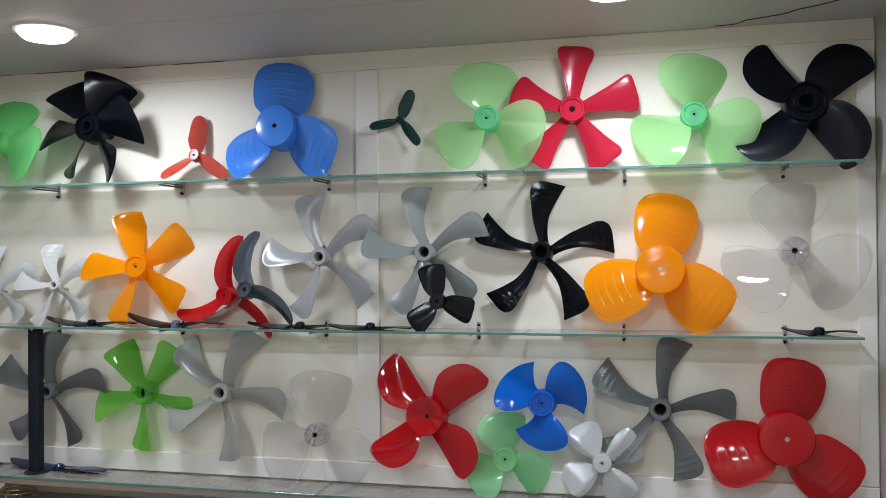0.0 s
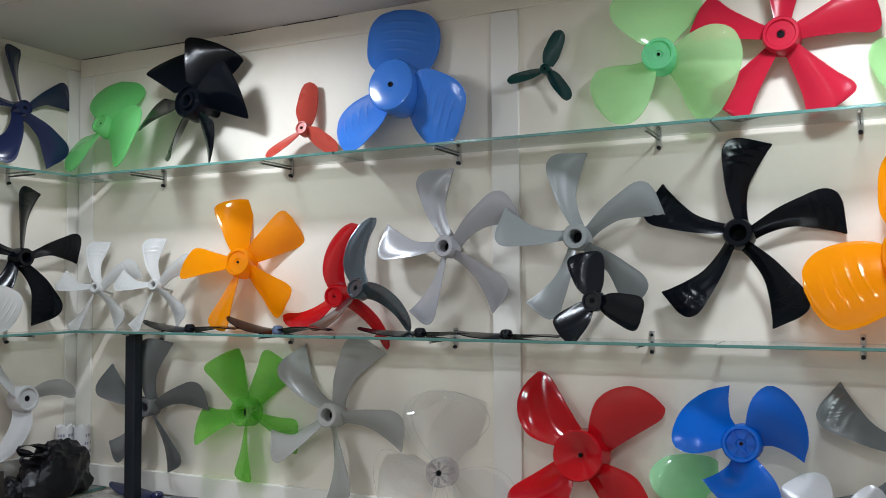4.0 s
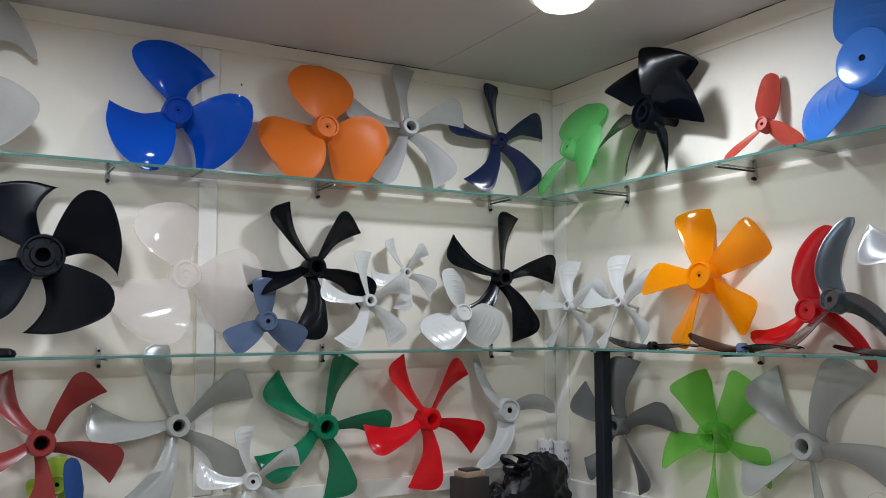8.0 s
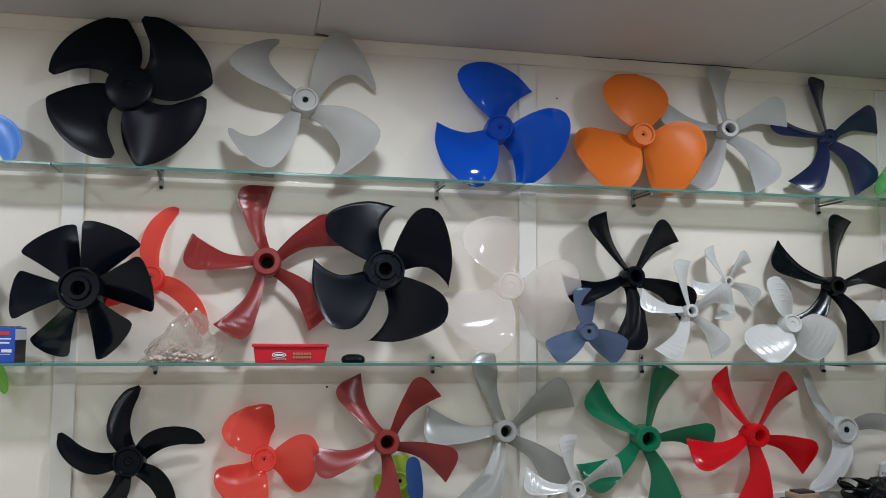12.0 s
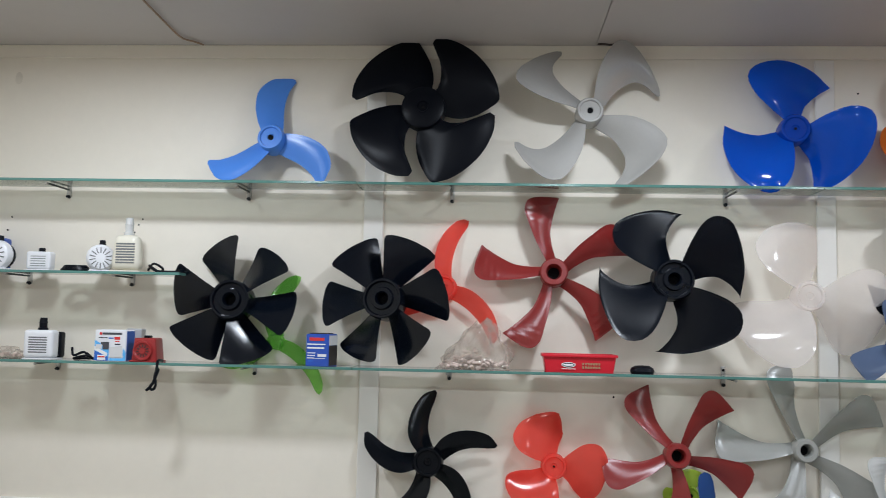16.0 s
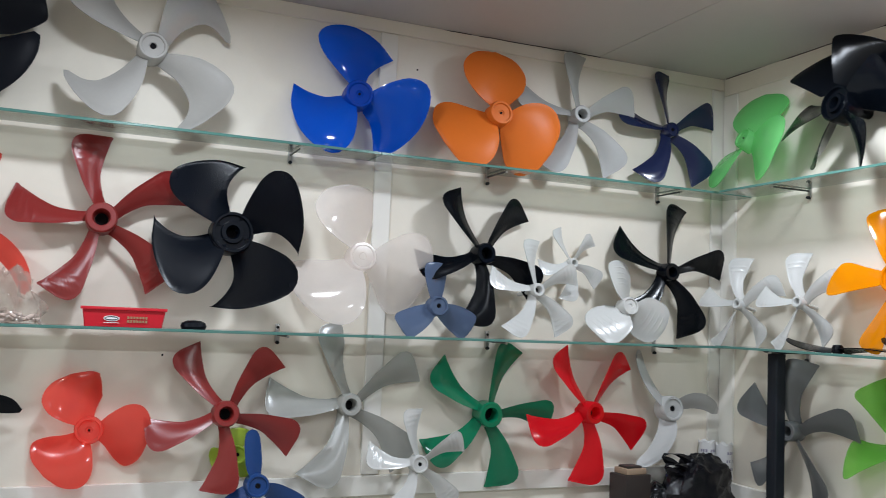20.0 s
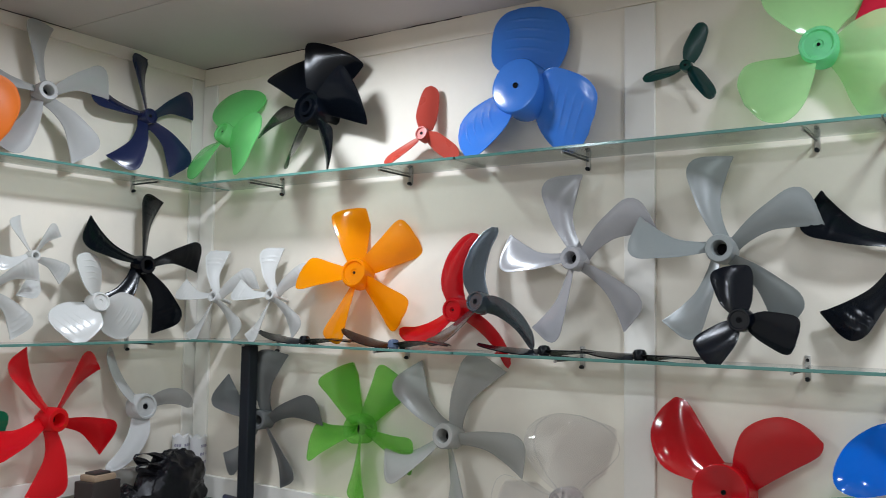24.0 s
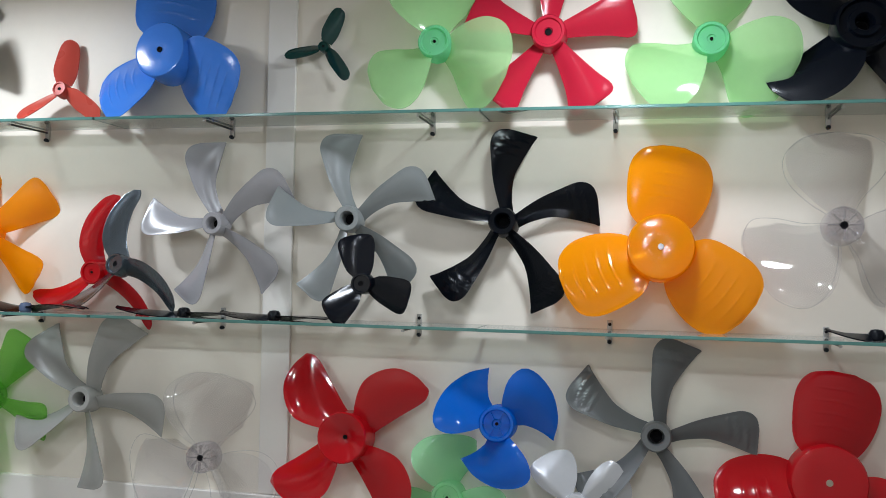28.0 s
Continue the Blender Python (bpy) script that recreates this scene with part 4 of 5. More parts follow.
def paper_roll(x, y, r, h, turn):
    """A paper-wrapped roll with a slightly torn top and rows of print that cannot be read."""
    e = thing("paper_roll", "white paper-wrapped roll with rows of faded print", "roll", "paper rolls behind the bag", Matrix.Translation((x, y, SHELF_B)))
    bm = lathe([(0, 0), (r * .97, 0), (r, 0.002), (r, h - 0.010), (r * 1.01, h), (r * .92, h), (r * .35, h - 0.012), (r * .32, h - 0.05), (0, h - 0.05)], 32)
    for v in bm.verts:
        if v.co.z > h - 0.002:
            v.co.z += 0.004 * math.sin(5 * math.atan2(v.co.y, v.co.x) + turn)
    part("wrap", bm, PAPER, e)
    for row in range(4):
        for k in range(12):
            if (k * 7 + row * 3) % 5 == 0:
                continue
            a0 = turn - 1.7 + k * 0.30 + row * 0.09
            z0, z1 = h - 0.098 + row * 0.023, h - 0.090 + row * 0.023
            bm = bmesh.new()
            pts = [((r + 0.0004) * math.cos(a), (r + 0.0004) * math.sin(a)) for a in np.linspace(a0, a0 + 0.21, 3)]
            for p, q in zip(pts, pts[1:]):
                bm.faces.new([bm.verts.new((p[0], p[1], z0)), bm.verts.new((q[0], q[1], z0)), bm.verts.new((q[0], q[1], z1)), bm.verts.new((p[0], p[1], z1))])
            part("print_bar", bm, ROLL_PRINT, e, smooth=False)


paper_roll(0.033, -0.068, 0.0245, 0.178, 0.0)
paper_roll(0.064, -0.030, 0.0240, 0.174, 1.1)

# small clear parts lying at the west lower shelf
rnd = random.Random(11)
for y, n in ((-0.62, 5), (-0.70, 4), (-0.52, 4)):
    lot = thing("loose_packet", "small clear polythene packet of plastic parts", "packet", "small packets", Matrix.Translation((0.085, y, SHELF_B)))
    part("film", crumpled(0.036, 0.045, 0.030, y * 10, 0.4, 3), BAG_CLEAR, lot)
    for k in range(n):
        part("piece", box(-0.008, 0.008, -0.005, 0.005, 0, 0.009, 0.002, 1), WHITE, lot, m=pose(rnd.uniform(-0.018, 0.018), rnd.uniform(-0.025, 0.025), 0.001, 0, 0, rnd.uniform(0, 180)))

# blue propeller and lime scrap behind the oxide red wheel
wheel("B", -1.401, 1.150, 0.08, 0.128, -7, 3, "slim", solid("strong_blue_plastic", (0.012, 0.055, 0.20), 0.3), 0.027, "cap", "dark blue three-blade propeller standing on the lower shelf", pitch=0.5)
wheel("B", -1.440, 1.212, 0.020, 0.062, 10, 3, "petal", glow_plastic("yellow_green_plastic", (0.55, 0.72, 0.10), 0.25, 0.4), 0.022, "cap", "yellow-green three-blade impeller behind a blue propeller")

# ---- west middle shelf: packets and boxes ----
SH = MID - 0.003
pbag = thing("parts_bag", "clear polythene bag of pinkish plastic pieces on the glass", "bag", m=Matrix.Translation((0.085, -1.962, SH)))
bm = crumpled(0.054, 0.115, 0.155, 5.5, 0.45, 5, 0.2)
for v in bm.verts:
    k = max(0.0, v.co.z) / 0.14
    v.co.y = v.co.y * (1 - 0.75 * k) + 0.030 * k
    v.co.x = v.co.x * (1 - 0.6 * k) - 0.012 * k
part("film", bm, BAG_CLEAR, pbag, angle=25)
for k in range(95):
    a, d = rnd.uniform(0, 2 * math.pi), rnd.random() ** 0.5
    part("piece", box(-0.010, 0.010, -0.004, 0.004, -0.003, 0.003, 0.0015, 1), PELLET, pbag, m=pose(0.036 * d * math.cos(a), 0.080 * d * math.sin(a), 0.006 + 0.042 * rnd.random() * (1.15 - d), rnd.uniform(-25, 25), rnd.uniform(-25, 25), rnd.uniform(0, 360)))

RED_TRAY = solid("red_tray_plastic", (0.62, 0.015, 0.03), 0.3)
tray = thing("red_tray", "low red plastic tray with a printed front", "tray", m=on_wall("B", -1.715, SH, 0.09))
def tapered(bm):
    for v in bm.verts:
        v.co.x *= 0.93 + 0.07 * v.co.y / 0.04
        v.co.z *= 0.88 + 0.12 * v.co.y / 0.04
    return bm


part("bottom", tapered(box(-0.082, 0.082, 0.0, 0.003, -0.033, 0.033)), RED_TRAY, tray)
for z0 in (-0.035, 0.032):
    part("long_side", tapered(box(-0.084, 0.084, 0.0, 0.037, z0, z0 + 0.003, 0.001, 1)), RED_TRAY, tray)
for x0 in (-0.085, 0.082):
    part("short_side", tapered(box(x0, x0 + 0.003, 0.0, 0.037, -0.032, 0.032, 0.001, 1)), RED_TRAY, tray)
for z0 in (-0.0395, 0.0345):
    part("rim", box(-0.088, 0.088, 0.0365, 0.0430, z0, z0 + 0.005, 0.0015, 2), RED_TRAY, tray)
for x0 in (-0.0885, 0.0835):
    part("rim", box(x0, x0 + 0.005, 0.0365, 0.0430, -0.0340, 0.0340, 0.0015, 2), RED_TRAY, tray)
for rx, ry, lift, mt in ((0.0165, 0.0062, 0.0, WHITE_INK), (0.0145, 0.0046, 0.0004, INK), (0.0125, 0.0022, 0.0008, WHITE_INK)):
    bm = bmesh.new()
    bm.faces.new([bm.verts.new((-0.026 + rx * math.cos(a), 0.0185 + ry * math.sin(a), 0.0345 + lift)) for a in np.linspace(0, 2 * math.pi, 25)[:-1]])
    part("print_shape", bm, mt, tray, smooth=False)
part("print_bar", box(-0.042, -0.010, 0.0085, 0.0098, 0.0340, 0.0346), WHITE_INK, tray, smooth=False)
for k in range(7):
    for y0 in (0.0105, 0.0185):
        part("print_bar", box(0.006 + k * 0.0062, 0.0102 + k * 0.0062, y0, y0 + 0.0052, 0.0340, 0.0346), GOLD, tray, smooth=False)

oval = thing("oval_cap", "small black oval plastic cap", "cap", m=on_wall("B", -1.566, SH, 0.095))
part("body", lathe([(0, 0), (0.026, 0), (0.029, 0.006), (0.026, 0.014), (0.016, 0.019), (0, 0.020)], 28, m=Matrix.Diagonal((1, 0.8, 1, 1))), BLACK_MATT, oval, m=pose(0, 0, 0, -90))


def carton(wall, u, z, off, w, h, d, mat, label, bars, turn=0):
    e = thing("carton", label, "box", m=on_wall(wall, u, z, off) @ pose(0, 0, 0, 0, turn, 0))
    part("body", box(-w / 2, w / 2, 0, h, -d / 2, d / 2, 0.0012, 1), mat, e)
    for x0, x1, y0, y1, mt in bars:
        part("print_bar", box(-w / 2 + x0 * w, -w / 2 + x1 * w, y0 * h, y1 * h, d / 2 + 0.0002, d / 2 + 0.0007), mt, e, smooth=False)
    part("top_flap", box(-w / 2 + 0.002, w / 2 - 0.002, h, h + 0.0012, -d / 2 + 0.002, d / 2 - 0.002), mat, e, smooth=False)
    return e


BLUE_CARD = solid("blue_card", (0.015, 0.075, 0.42), 0.35)
WHITE_CARD = solid("white_card", (0.74, 0.74, 0.76), 0.4)
blue_box = carton("B", -2.333, SH, 0.088, 0.060, 0.076, 0.050, BLUE_CARD, "blue printed carton with a red heading", (
    (0.15, 0.80, 0.80, 0.90, RED_INK), (0.06, 0.85, 0.67, 0.71, WHITE_INK), (0.06, 0.80, 0.55, 0.60, WHITE_INK), (0.06, 0.42, 0.40, 0.43, WHITE_INK), (0.06, 0.42, 0.32, 0.35, WHITE_INK), (0.06, 0.36, 0.24, 0.27, WHITE_INK), (0.52, 0.90, 0.30, 0.39, WHITE_INK), (0.30, 0.85, 0.24, 0.255, WHITE_INK), (0.10, 0.30, 0.14, 0.19, BLUE_INK)), -14)
part("side_panel", box(0.0302, 0.0308, 0.002, 0.050, -0.022, 0.024), DARK_BOX, blue_box, "dark brown printed side", smooth=False)
part("side_panel", box(0.0302, 0.0308, 0.0505, 0.074, -0.022, 0.024), PAPER, blue_box, "white printed side", smooth=False)
part("open_flap", box(-0.026, 0.020, 0.0775, 0.0795, -0.020, 0.018), DARK_BOX, blue_box, smooth=False)
pump_box = carton("B", -2.848, SH, 0.088, 0.078, 0.075, 0.050, WHITE_CARD, "white and blue printed pump carton", (
    (0.14, 0.22, 0.85, 0.93, RED_INK), (0.24, 0.86, 0.86, 0.925, INK), (0.12, 0.40, 0.745, 0.775, INK), (0.44, 0.60, 0.73, 0.765, BLUE_INK), (0.62, 0.80, 0.70, 0.79, RED_INK), (0.64, 0.78, 0.63, 0.66, RED_INK), (0.64, 0.82, 0.53, 0.57, INK)))


def print_shape(e, pts, w, h, d, mat, lift=0.0009):
    bm = bmesh.new()
    bm.faces.new([bm.verts.new((-w / 2 + x * w, y * h, d / 2 + lift)) for x, y in pts])
    part("print_shape", bm, mat, e, smooth=False)


SKY_INK = solid("sky_blue_ink", (0.10, 0.42, 0.80), 0.5)
for pts, mt, lift in (
        (((0, .02), (.46, .02), (.46, .40), (.28, .52), (0, .68)), SKY_INK, 0.0009), (((0, .36), (.40, .16), (.42, .26), (0, .48)), WHITE_INK, 0.0012),
        (((0, .02), (.44, .02), (.44, .14), (0, .34)), BLUE_INK, 0.0012), (((.48, .02), (1, .02), (1, .34), (.90, .10), (.48, .10)), SKY_INK, 0.0009),
        (((.10, .04), (.36, .04), (.36, .20), (.10, .20)), WHITE_INK, 0.0015), (((.12, .12), (.34, .12), (.34, .16), (.12, .16)), RED_INK, 0.0018),
        (((.26, .38), (.46, .38), (.46, .62), (.20, .62), (.20, .52), (.26, .50)), INK, 0.0015), (((.04, .40), (.24, .40), (.24, .54), (.04, .54)), PAPER, 0.0018),
        (((.50, .14), (.88, .14), (.88, .50), (.50, .46)), PAPER, 0.0012), (((.90, .20), (.98, .16), (.98, .34), (.92, .44)), SKY_INK, 0.0012)):
    print_shape(pump_box, pts, 0.078, 0.075, 0.050, mt, lift)
part("side_panel", box(0.0392, 0.0398, 0.002, 0.073, -0.022, 0.022), BLUE_INK, pump_box, smooth=False)
carton("B", -2.812, SH, 0.050, 0.040, 0.078, 0.028, solid("grey_card", (0.42, 0.42, 0.43), 0.5), "plain grey carton behind the pump carton", ())

# ---- pumps and motors ----
PUMP_WHITE = solid("pump_white_plastic", (0.74, 0.74, 0.76), 0.3)
PUMP_CREAM = solid("pump_cream_plastic", (0.70, 0.66, 0.55), 0.35)
PUMP_GREY = solid("pump_grey_plastic", (0.42, 0.41, 0.37), 0.4)
PUMP_BLUE = solid("pump_blue_plastic", (0.015, 0.07, 0.36), 0.3)
PUMP_RED = solid("pump_red_plastic", (0.38, 0.02, 0.022), 0.3)
PUMP_MAROON = solid("motor_maroon_enamel", (0.30, 0.02, 0.02), 0.35)
SLOT = solid("vent_slot_dark", (0.16, 0.16, 0.16), 0.7)


def spout(h, r, mat, e, x=0.0, y=0.0, label=""):
    part("spout", lathe([(r * .5, 0), (r * 1.3, 0), (r * 1.3, h * .2), (r, h * .25), (r, h * .6), (r * 1.12, h * .62), (r, h * .7), (r * .9, h), (r * .55, h), (r * .5, h * .5), (0, h * .5)], 18), mat, e, label, m=pose(x, y, 0, -90))


def box_pump(u, z, off, w, h, d, mat, back, label, slots=6, spout_h=0.035, spout_mat=None, turn=0, slot_mat=None, soft_edge=0.14):
    """A pump with a rounded body, a dark back half, a grille of slots and a spout on top."""
    e = thing("water_pump", label, "pump", "pumps on the shelf", on_wall("B", u, z, off) @ pose(0, 0, 0, 0, turn, 0))
    part("body", box(-w / 2, w / 2, 0.004, h, -d * .1, d / 2, min(w, h) * soft_edge, 4), mat, e)
    if back:
        part("back_cover", box(-w * .46, w * .54, 0.004, h * .94, -d / 2, -d * .102, min(w, h) * 0.1, 3), back, e)
    part("foot", box(-w * .5, w * .5, 0, 0.0038, -d * .45, d * .52, 0.001, 1), mat, e)
    for k in range(slots):
        y = h * (0.25 + 0.5 * k / max(1, slots - 1))
        part("vent_slot", box(-w * .30, w * .32, y - h * .022, y + h * .022, d / 2 - 0.0008, d / 2 + 0.0004), slot_mat or SLOT, e, smooth=False)
    if spout_h:
        spout(spout_h, w * .13, spout_mat or BLACK_MATT, e, -w * .05, h - 0.002)
    return e


def round_pump(u, z, off, r, d, mat, back, label, turn=0):
    """A round-faced pump with a sunburst of slots, facing out."""
    e = thing("water_pump", label, "pump", "pumps on the shelf", on_wall("B", u, z, off) @ pose(0, 0, 0, 0, turn, 0))
    part("body", lathe([(0, d / 2), (r * .25, d / 2), (r * .8, d * .46), (r * .95, d * .36), (r, d * .2), (r, -d * .2), (0, -d * .2)], 30), mat, e, m=Matrix.Translation((0, r, 0)))
    part("back_cover", lathe([(0, -d * .201), (r * .85, -d * .201), (r * .88, -d * .45), (r * .6, -d * .5), (0, -d * .5)], 30), back, e, m=Matrix.Translation((r * .15, r * .98, 0)))
    part("foot", box(-r * .8, r * .8, 0, r * .14, -d * .4, d * .4, 0.002, 1), mat, e)
    for k in range(14):
        part("vent_slot", box(-r * .035, r * .035, r * .35, r * .78, d * .462, d * .492), SLOT, e, m=Matrix.Translation((0, r, 0)) @ pose(0, 0, 0, 0, 0, k * 360 / 14), smooth=False)
    part("knob", lathe([(0, 0.012), (r * .2, 0.012), (r * .24, 0), (0, 0)], 16), BLACK_MATT, e, m=pose(r * .1, 1.98 * r, -d * .1, -90))
    return e


S2 = 1.722
big = thing("water_pump", "white and blue rounded aquarium pump", "pump", "pumps on the shelf", on_wall("B", -3.228, S2, 0.065))
part("front_shell", box(-0.068, 0.008, 0.0, 0.090, -0.040, 0.042, 0.024, 4), PUMP_WHITE, big)
part("rear_shell", box(0.0085, 0.070, 0.002, 0.084, -0.038, 0.038, 0.010, 3), PUMP_BLUE, big, "blue rear shell")
for k in range(7):
    part("vent_slot", box(-0.058, -0.030, 0.018 + k * 0.0075, 0.021 + k * 0.0075, 0.0405, 0.0426), SLOT, big, smooth=False)
round_pump(-3.150, S2, 0.108, 0.037, 0.040, PUMP_WHITE, BLACK_MATT, "round white pump with a sunburst grille and black back")
box_pump(-3.050, S2, 0.075, 0.062, 0.048, 0.050, PUMP_WHITE, None, "small white box-shaped pump with a black knob", 5, 0.012, slot_mat=GREY)
lump = thing("cable_coil", "flat coil of black cable on the glass shelf", "cable", m=on_wall("B", -2.962, S2, 0.08))
for k in range(3):
    part("loop", tube([((0.034 - k * .004) * math.cos(a), 0.0045 + k * 0.004, (0.020 - k * .002) * math.sin(a)) for a in np.linspace(0, 2 * math.pi, 25)], 0.0040, 7), BLACK_MATT, lump)
round_pump(-2.897, S2, 0.085, 0.034, 0.050, PUMP_WHITE, PUMP_GREY, "round white pump with a sunburst grille, turned aside", 25)
cream = box_pump(-2.823, S2, 0.085, 0.076, 0.092, 0.060, PUMP_CREAM, None, "cream pump with wide vent slots and a grey spout", 8, 0.046, WHITE, soft_edge=0.26)
for v in cream.children[0].data.vertices:
    v.co.x *= 1 - 5.5 * max(0.0, v.co.y - 0.050)


def wire(points, r, mat, label, name="cable"):
    w = thing(name, label, "cable")
    part("lead", tube([tuple(p) for p in curve(points, 40)], r, 7), mat, w)
    return w


wire([(0.085, -2.775, S2 + 0.006), (0.10, -2.755, S2 + 0.022), (0.09, -2.735, S2 + 0.010), (0.075, -2.752, S2 + 0.004), (0.09, -2.770, S2 + 0.018), (0.105, -2.745, S2 + 0.004), (0.10, -2.70, S2 + 0.003), (0.09, -2.690, S2 + 0.003)], 0.003, BLACK_MATT, "tangled black cable at the end of the small shelf")
round_pump(-3.312, SH, 0.085, 0.036, 0.050, PUMP_GREY, BLACK_MATT, "pale grey round-faced pump with a black back beside the end wall", 20)
spout_stub = thing("pump_spout", "black ribbed pump spout standing on a grey pump", "spout", m=on_wall("B", -3.300, SH + 0.070, 0.075))
part("tube", lathe([(0.0, 0.0), (0.009, 0.0), (0.009, 0.006), (0.007, 0.008), (0.007, 0.016), (0.008, 0.018), (0.006, 0.030), (0.0, 0.030)], 16), BLACK_MATT, spout_stub, m=pose(0, 0, 0, -90))
box_pump(-3.226, SH, 0.100, 0.076, 0.046, 0.034, PUMP_RED, PUMP_MAROON, "red pump with a black spout and looped lead", 0, 0.036)
pink = thing("parts_bag", "clear packet of pinkish small parts", "bag", m=Matrix.Translation((0.085, -3.120, SH)))
part("film", crumpled(0.032, 0.055, 0.034, 2.2, 0.45, 4), BAG_CLEAR, pink, angle=25)
for k in range(18):
    part("piece", box(-0.008, 0.008, -0.004, 0.004, 0, 0.006, 0.001, 1), PELLET, pink, m=pose(rnd.uniform(-0.018, 0.018), rnd.uniform(-0.036, 0.036), 0.001 + 0.010 * rnd.random(), 0, 0, rnd.uniform(0, 180)))
box_pump(-3.030, SH, 0.085, 0.074, 0.072, 0.064, PUMP_WHITE, BLACK_MATT, "white pump with a black back, black spout and side grille", 7, 0.032)
wire([(0.09, -2.955, SH + 0.03), (0.10, -2.945, SH + 0.012), (0.10, -2.920, SH + 0.020), (0.09, -2.905, SH + 0.006), (0.08, -2.925, SH + 0.004), (0.10, -2.945, SH + 0.004), (0.105, -2.910, SH + 0.012), (0.09, -2.900, SH + 0.004)], 0.0032, BLACK_MATT, "tangled black pump cable on the glass shelf")
motor = thing("small_motor", "dark red enamelled small motor with a slotted round face", "motor", m=on_wall("B", -2.764, SH, 0.090))
bm = box(-0.032, 0.032, 0.0, 0.058, -0.028, 0.022, 0.006, 3)
for v in bm.verts:
    v.co.x *= 1 - 4.2 * max(0.0, v.co.y - 0.012)
part("body", bm, PUMP_MAROON, motor)
part("face_ring", lathe([(0.0, 0.004), (0.007, 0.004), (0.008, 0.002), (0.017, 0.003), (0.020, 0.006), (0.023, 0.006), (0.025, 0.0)], 30), PUMP_MAROON, motor, m=pose(-0.003, 0.027, 0.0222))
for k in range(11):
    part("vent_slot", box(-0.0014, 0.0014, 0.009, 0.0155, 0.0, 0.0036), DARK_BOX, motor, m=Matrix.Translation((-0.003, 0.027, 0.0222)) @ pose(0, 0, 0, 0, 0, k * 360 / 11), smooth=False)
part("top_knob", box(-0.008, 0.008, 0.0582, 0.064, -0.008, 0.008, 0.002, 2), BLACK_MATT, motor)
part("base_flange", box(-0.036, 0.036, 0.0, 0.004, -0.030, 0.026, 0.0015, 1), PUMP_MAROON, motor)
wire([(0.10, -2.722, SH + 0.004), (0.128, -2.722, SH + 0.004), (0.136, -2.722, SH - 0.02), (0.135, -2.728, SH - 0.045), (0.132, -2.738, SH - 0.058), (0.135, -2.728, SH - 0.064), (0.136, -2.722, SH - 0.050), (0.134, -2.726, SH - 0.030), (0.137, -2.716, SH - 0.012), (0.136, -2.730, SH - 0.050), (0.134, -2.745, SH - 0.066)], 0.0036, BLACK_MATT, "black lead looped over the shelf edge")
wire([(0.095, -3.262, SH + 0.05), (0.115, -3.275, SH + 0.02), (0.140, -3.288, SH - 0.01), (0.140, -3.292, SH - 0.05), (0.138, -3.270, SH - 0.10), (0.135, -3.285, SH - 0.15), (0.135, -3.270, SH - 0.20), (0.13, -3.300, SH - 0.245), (0.13, -3.318, SH - 0.28), (0.13, -3.308, SH - 0.298), (0.12, -3.285, SH - 0.285)], 0.0019, BLACK_MATT, "thin black cable hanging in loops below the shelf")
wire([(0.098, -3.235, SH + 0.05), (0.125, -3.258, SH + 0.025), (0.142, -3.268, SH - 0.01), (0.142, -3.252, SH - 0.075), (0.14, -3.275, SH - 0.115), (0.138, -3.292, SH - 0.145), (0.136, -3.278, SH - 0.185), (0.134, -3.283, SH - 0.225), (0.13, -3.276, SH - 0.262), (0.12, -3.285, SH - 0.285)], 0.0017, BLACK_MATT, "thin black cable hanging beside its twin")
arm = thing("wall_arm", "pale grey metal arm fixed to the end wall", "bracket", m=Matrix.Translation((0.10, -3.37, 1.205)))
part("plate", box(-0.030, 0.030, 0.0, 0.098, -0.012, 0.0, 0.003, 2), SILVER, arm)
part("lip", box(-0.030, 0.030, 0.0985, 0.102, -0.022, 0.002, 0.001, 1), SILVER, arm)
tool = thing("clamp_handle", "dark grey clamp with a black knob hanging on the metal arm", "clamp", m=Matrix.Translation((0.095, -3.282, 1.2056)))
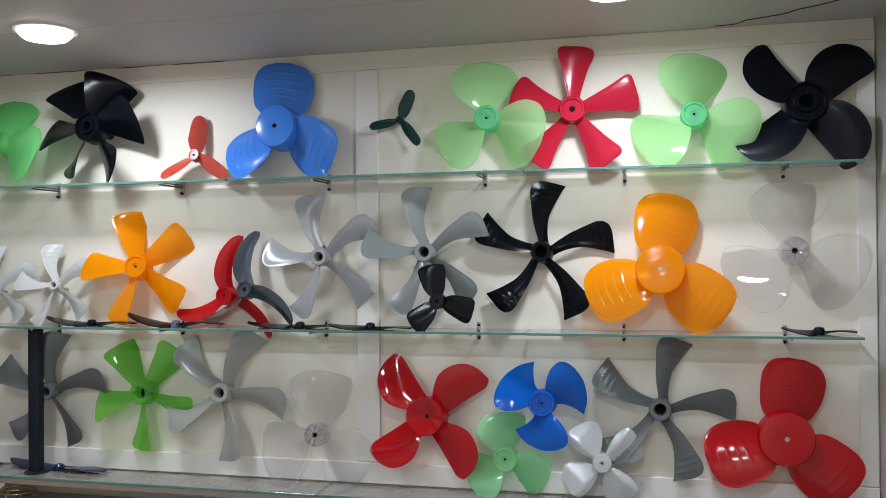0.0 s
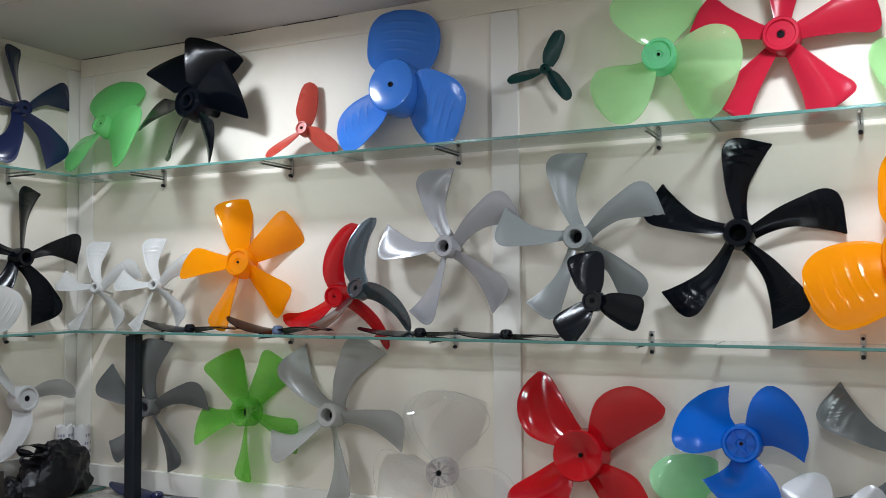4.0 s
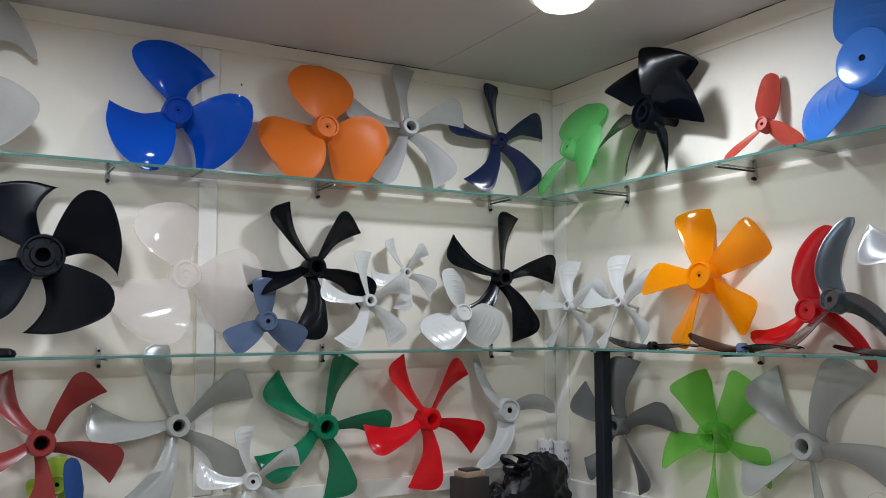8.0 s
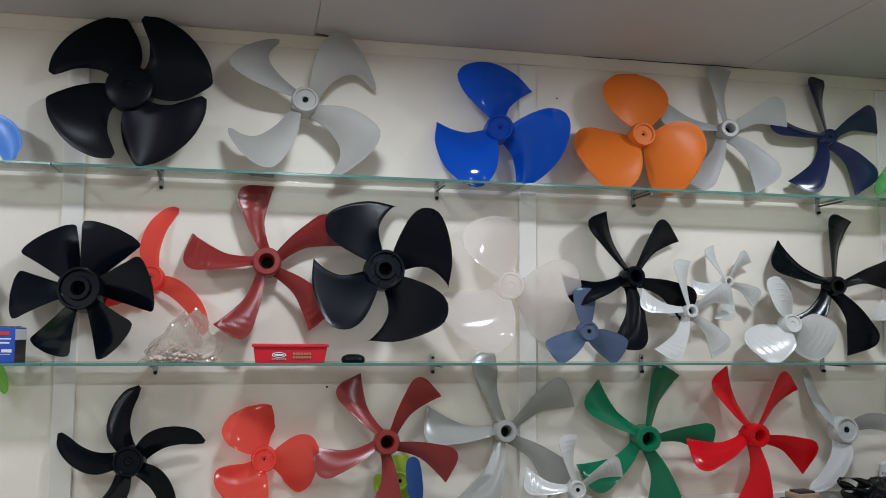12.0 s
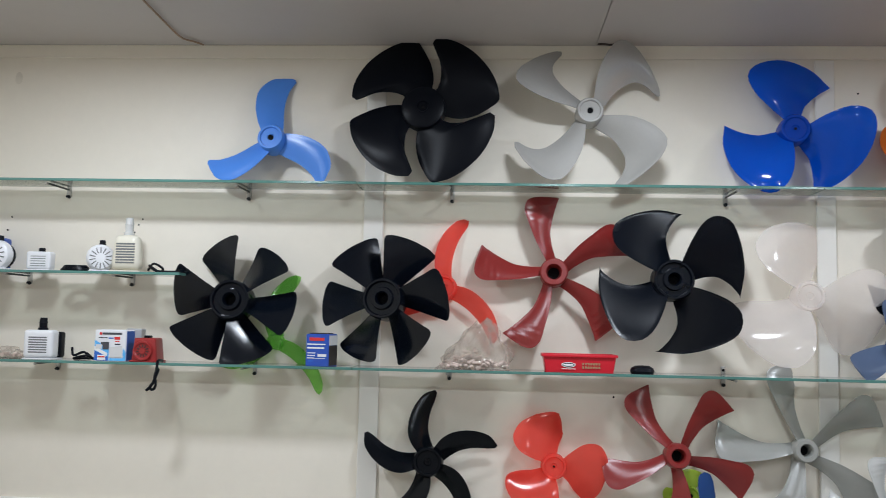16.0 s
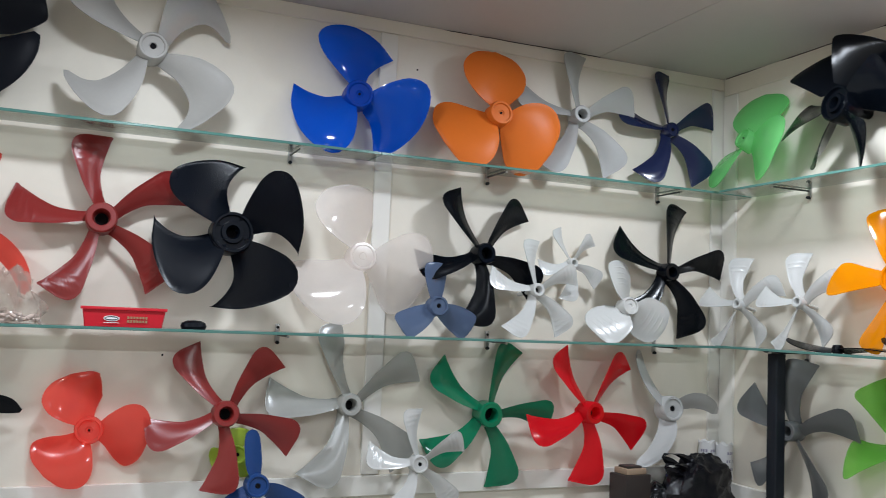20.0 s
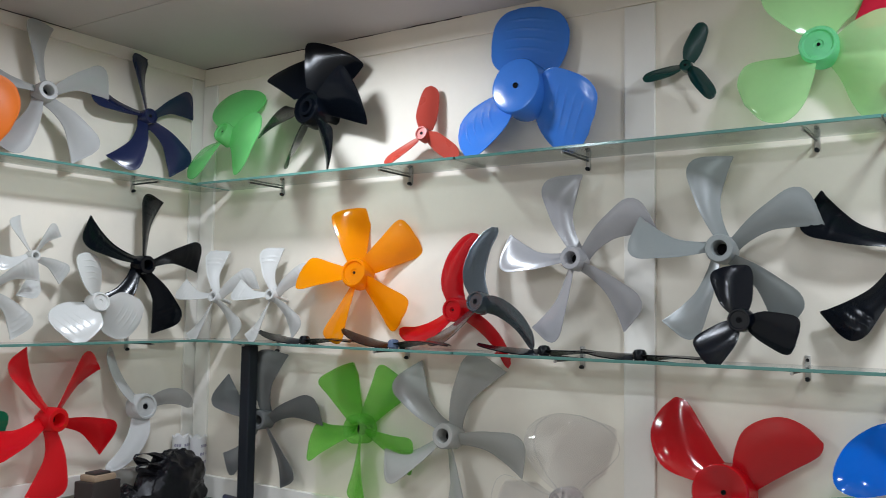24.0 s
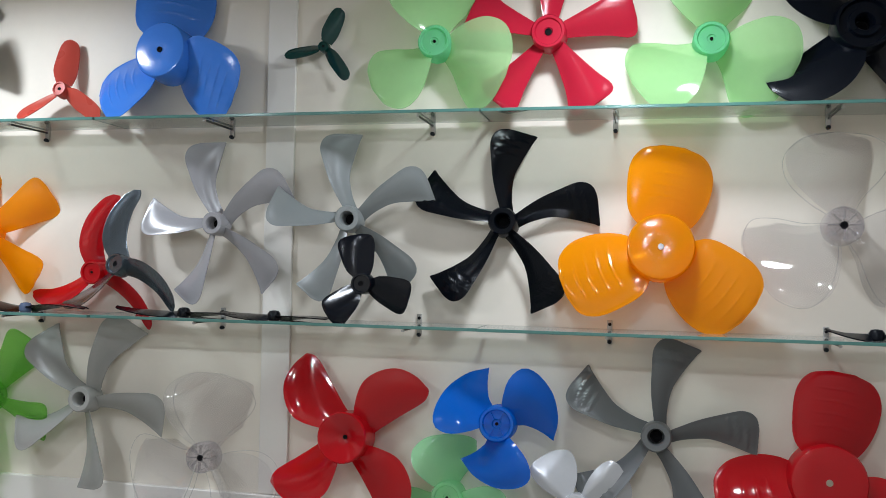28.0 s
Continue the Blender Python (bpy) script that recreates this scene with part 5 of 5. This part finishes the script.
part("knob", lathe([(0, 0.022), (0.008, 0.021), (0.010, 0.014), (0.010, 0.004), (0.006, 0.0), (0, 0.0)], 16), BLACK_MATT, tool)
part("stem", box(-0.007, 0.007, 0.0205, 0.034, -0.15, 0.002, 0.003, 2), DARK_STEEL, tool)
part("jaw", box(-0.014, 0.014, -0.045, 0.020, -0.15, -0.075, 0.006, 2), DARK_STEEL, tool)

# ---- ceiling wire and wall details ----
wire([(0.60, -2.690, CEIL - 0.004), (0.546, -2.698, CEIL - 0.005), (0.352, -2.709, CEIL - 0.006), (0.20, -2.716, CEIL - 0.006), (0.084, -2.718, CEIL - 0.006), (0.05, -2.695, CEIL - 0.006), (0.025, -2.681, CEIL - 0.006)], 0.0024, CARTON, "loose brown wire stub hanging at the ceiling")
rod = thing("leaning_rod", "grey metal bar leaning in the corner by the pumps", "bar")
part("bar", tube([(0.105, -3.330, 1.780), (0.20, -3.300, 1.537), (0.84, -3.10, 0.008)], 0.008, 8), STEEL, rod)

# screw holes and scuffs on the west wall
STAIN = solid("brown_stain", (0.70, 0.645, 0.55), 0.7, amount=0.12, scale=40)
tagged(part("wall_stain", lathe([(0, 0.0006), (0.005, 0.0006), (0.010, 0)], 14, m=Matrix.Diagonal((1.0, 1.7, 1, 1))), STAIN, m=on_wall("B", -3.184, 2.236, 0)), "small faded brown stain on the wall", "stain", kind="structure")
for y, z in ((-2.83, 1.865), (-1.02, 2.205), (-1.62, 1.44), (-3.18, 1.866), (-3.19, 1.832), (-2.84, 1.850), (-2.85, 1.830)):
    tagged(part("wall_hole", lathe([(0, 0.0008), (0.0022, 0.0008), (0.0026, 0)], 10), HOLE, m=on_wall("B", 0, 0, 0) @ pose(y, z, 0)), "small dark screw hole in the wall", "hole", kind="structure")

wire([(1.258, -0.078, 1.180), (1.252, -0.090, 1.140), (1.238, -0.108, 1.090), (1.226, -0.122, 1.062), (1.215, -0.130, 1.050), (1.190, -0.138, 1.046), (1.165, -0.144, 1.046)], 0.0010, PUMP_GREY, "thin grey wire from a clear impeller to the shelf")
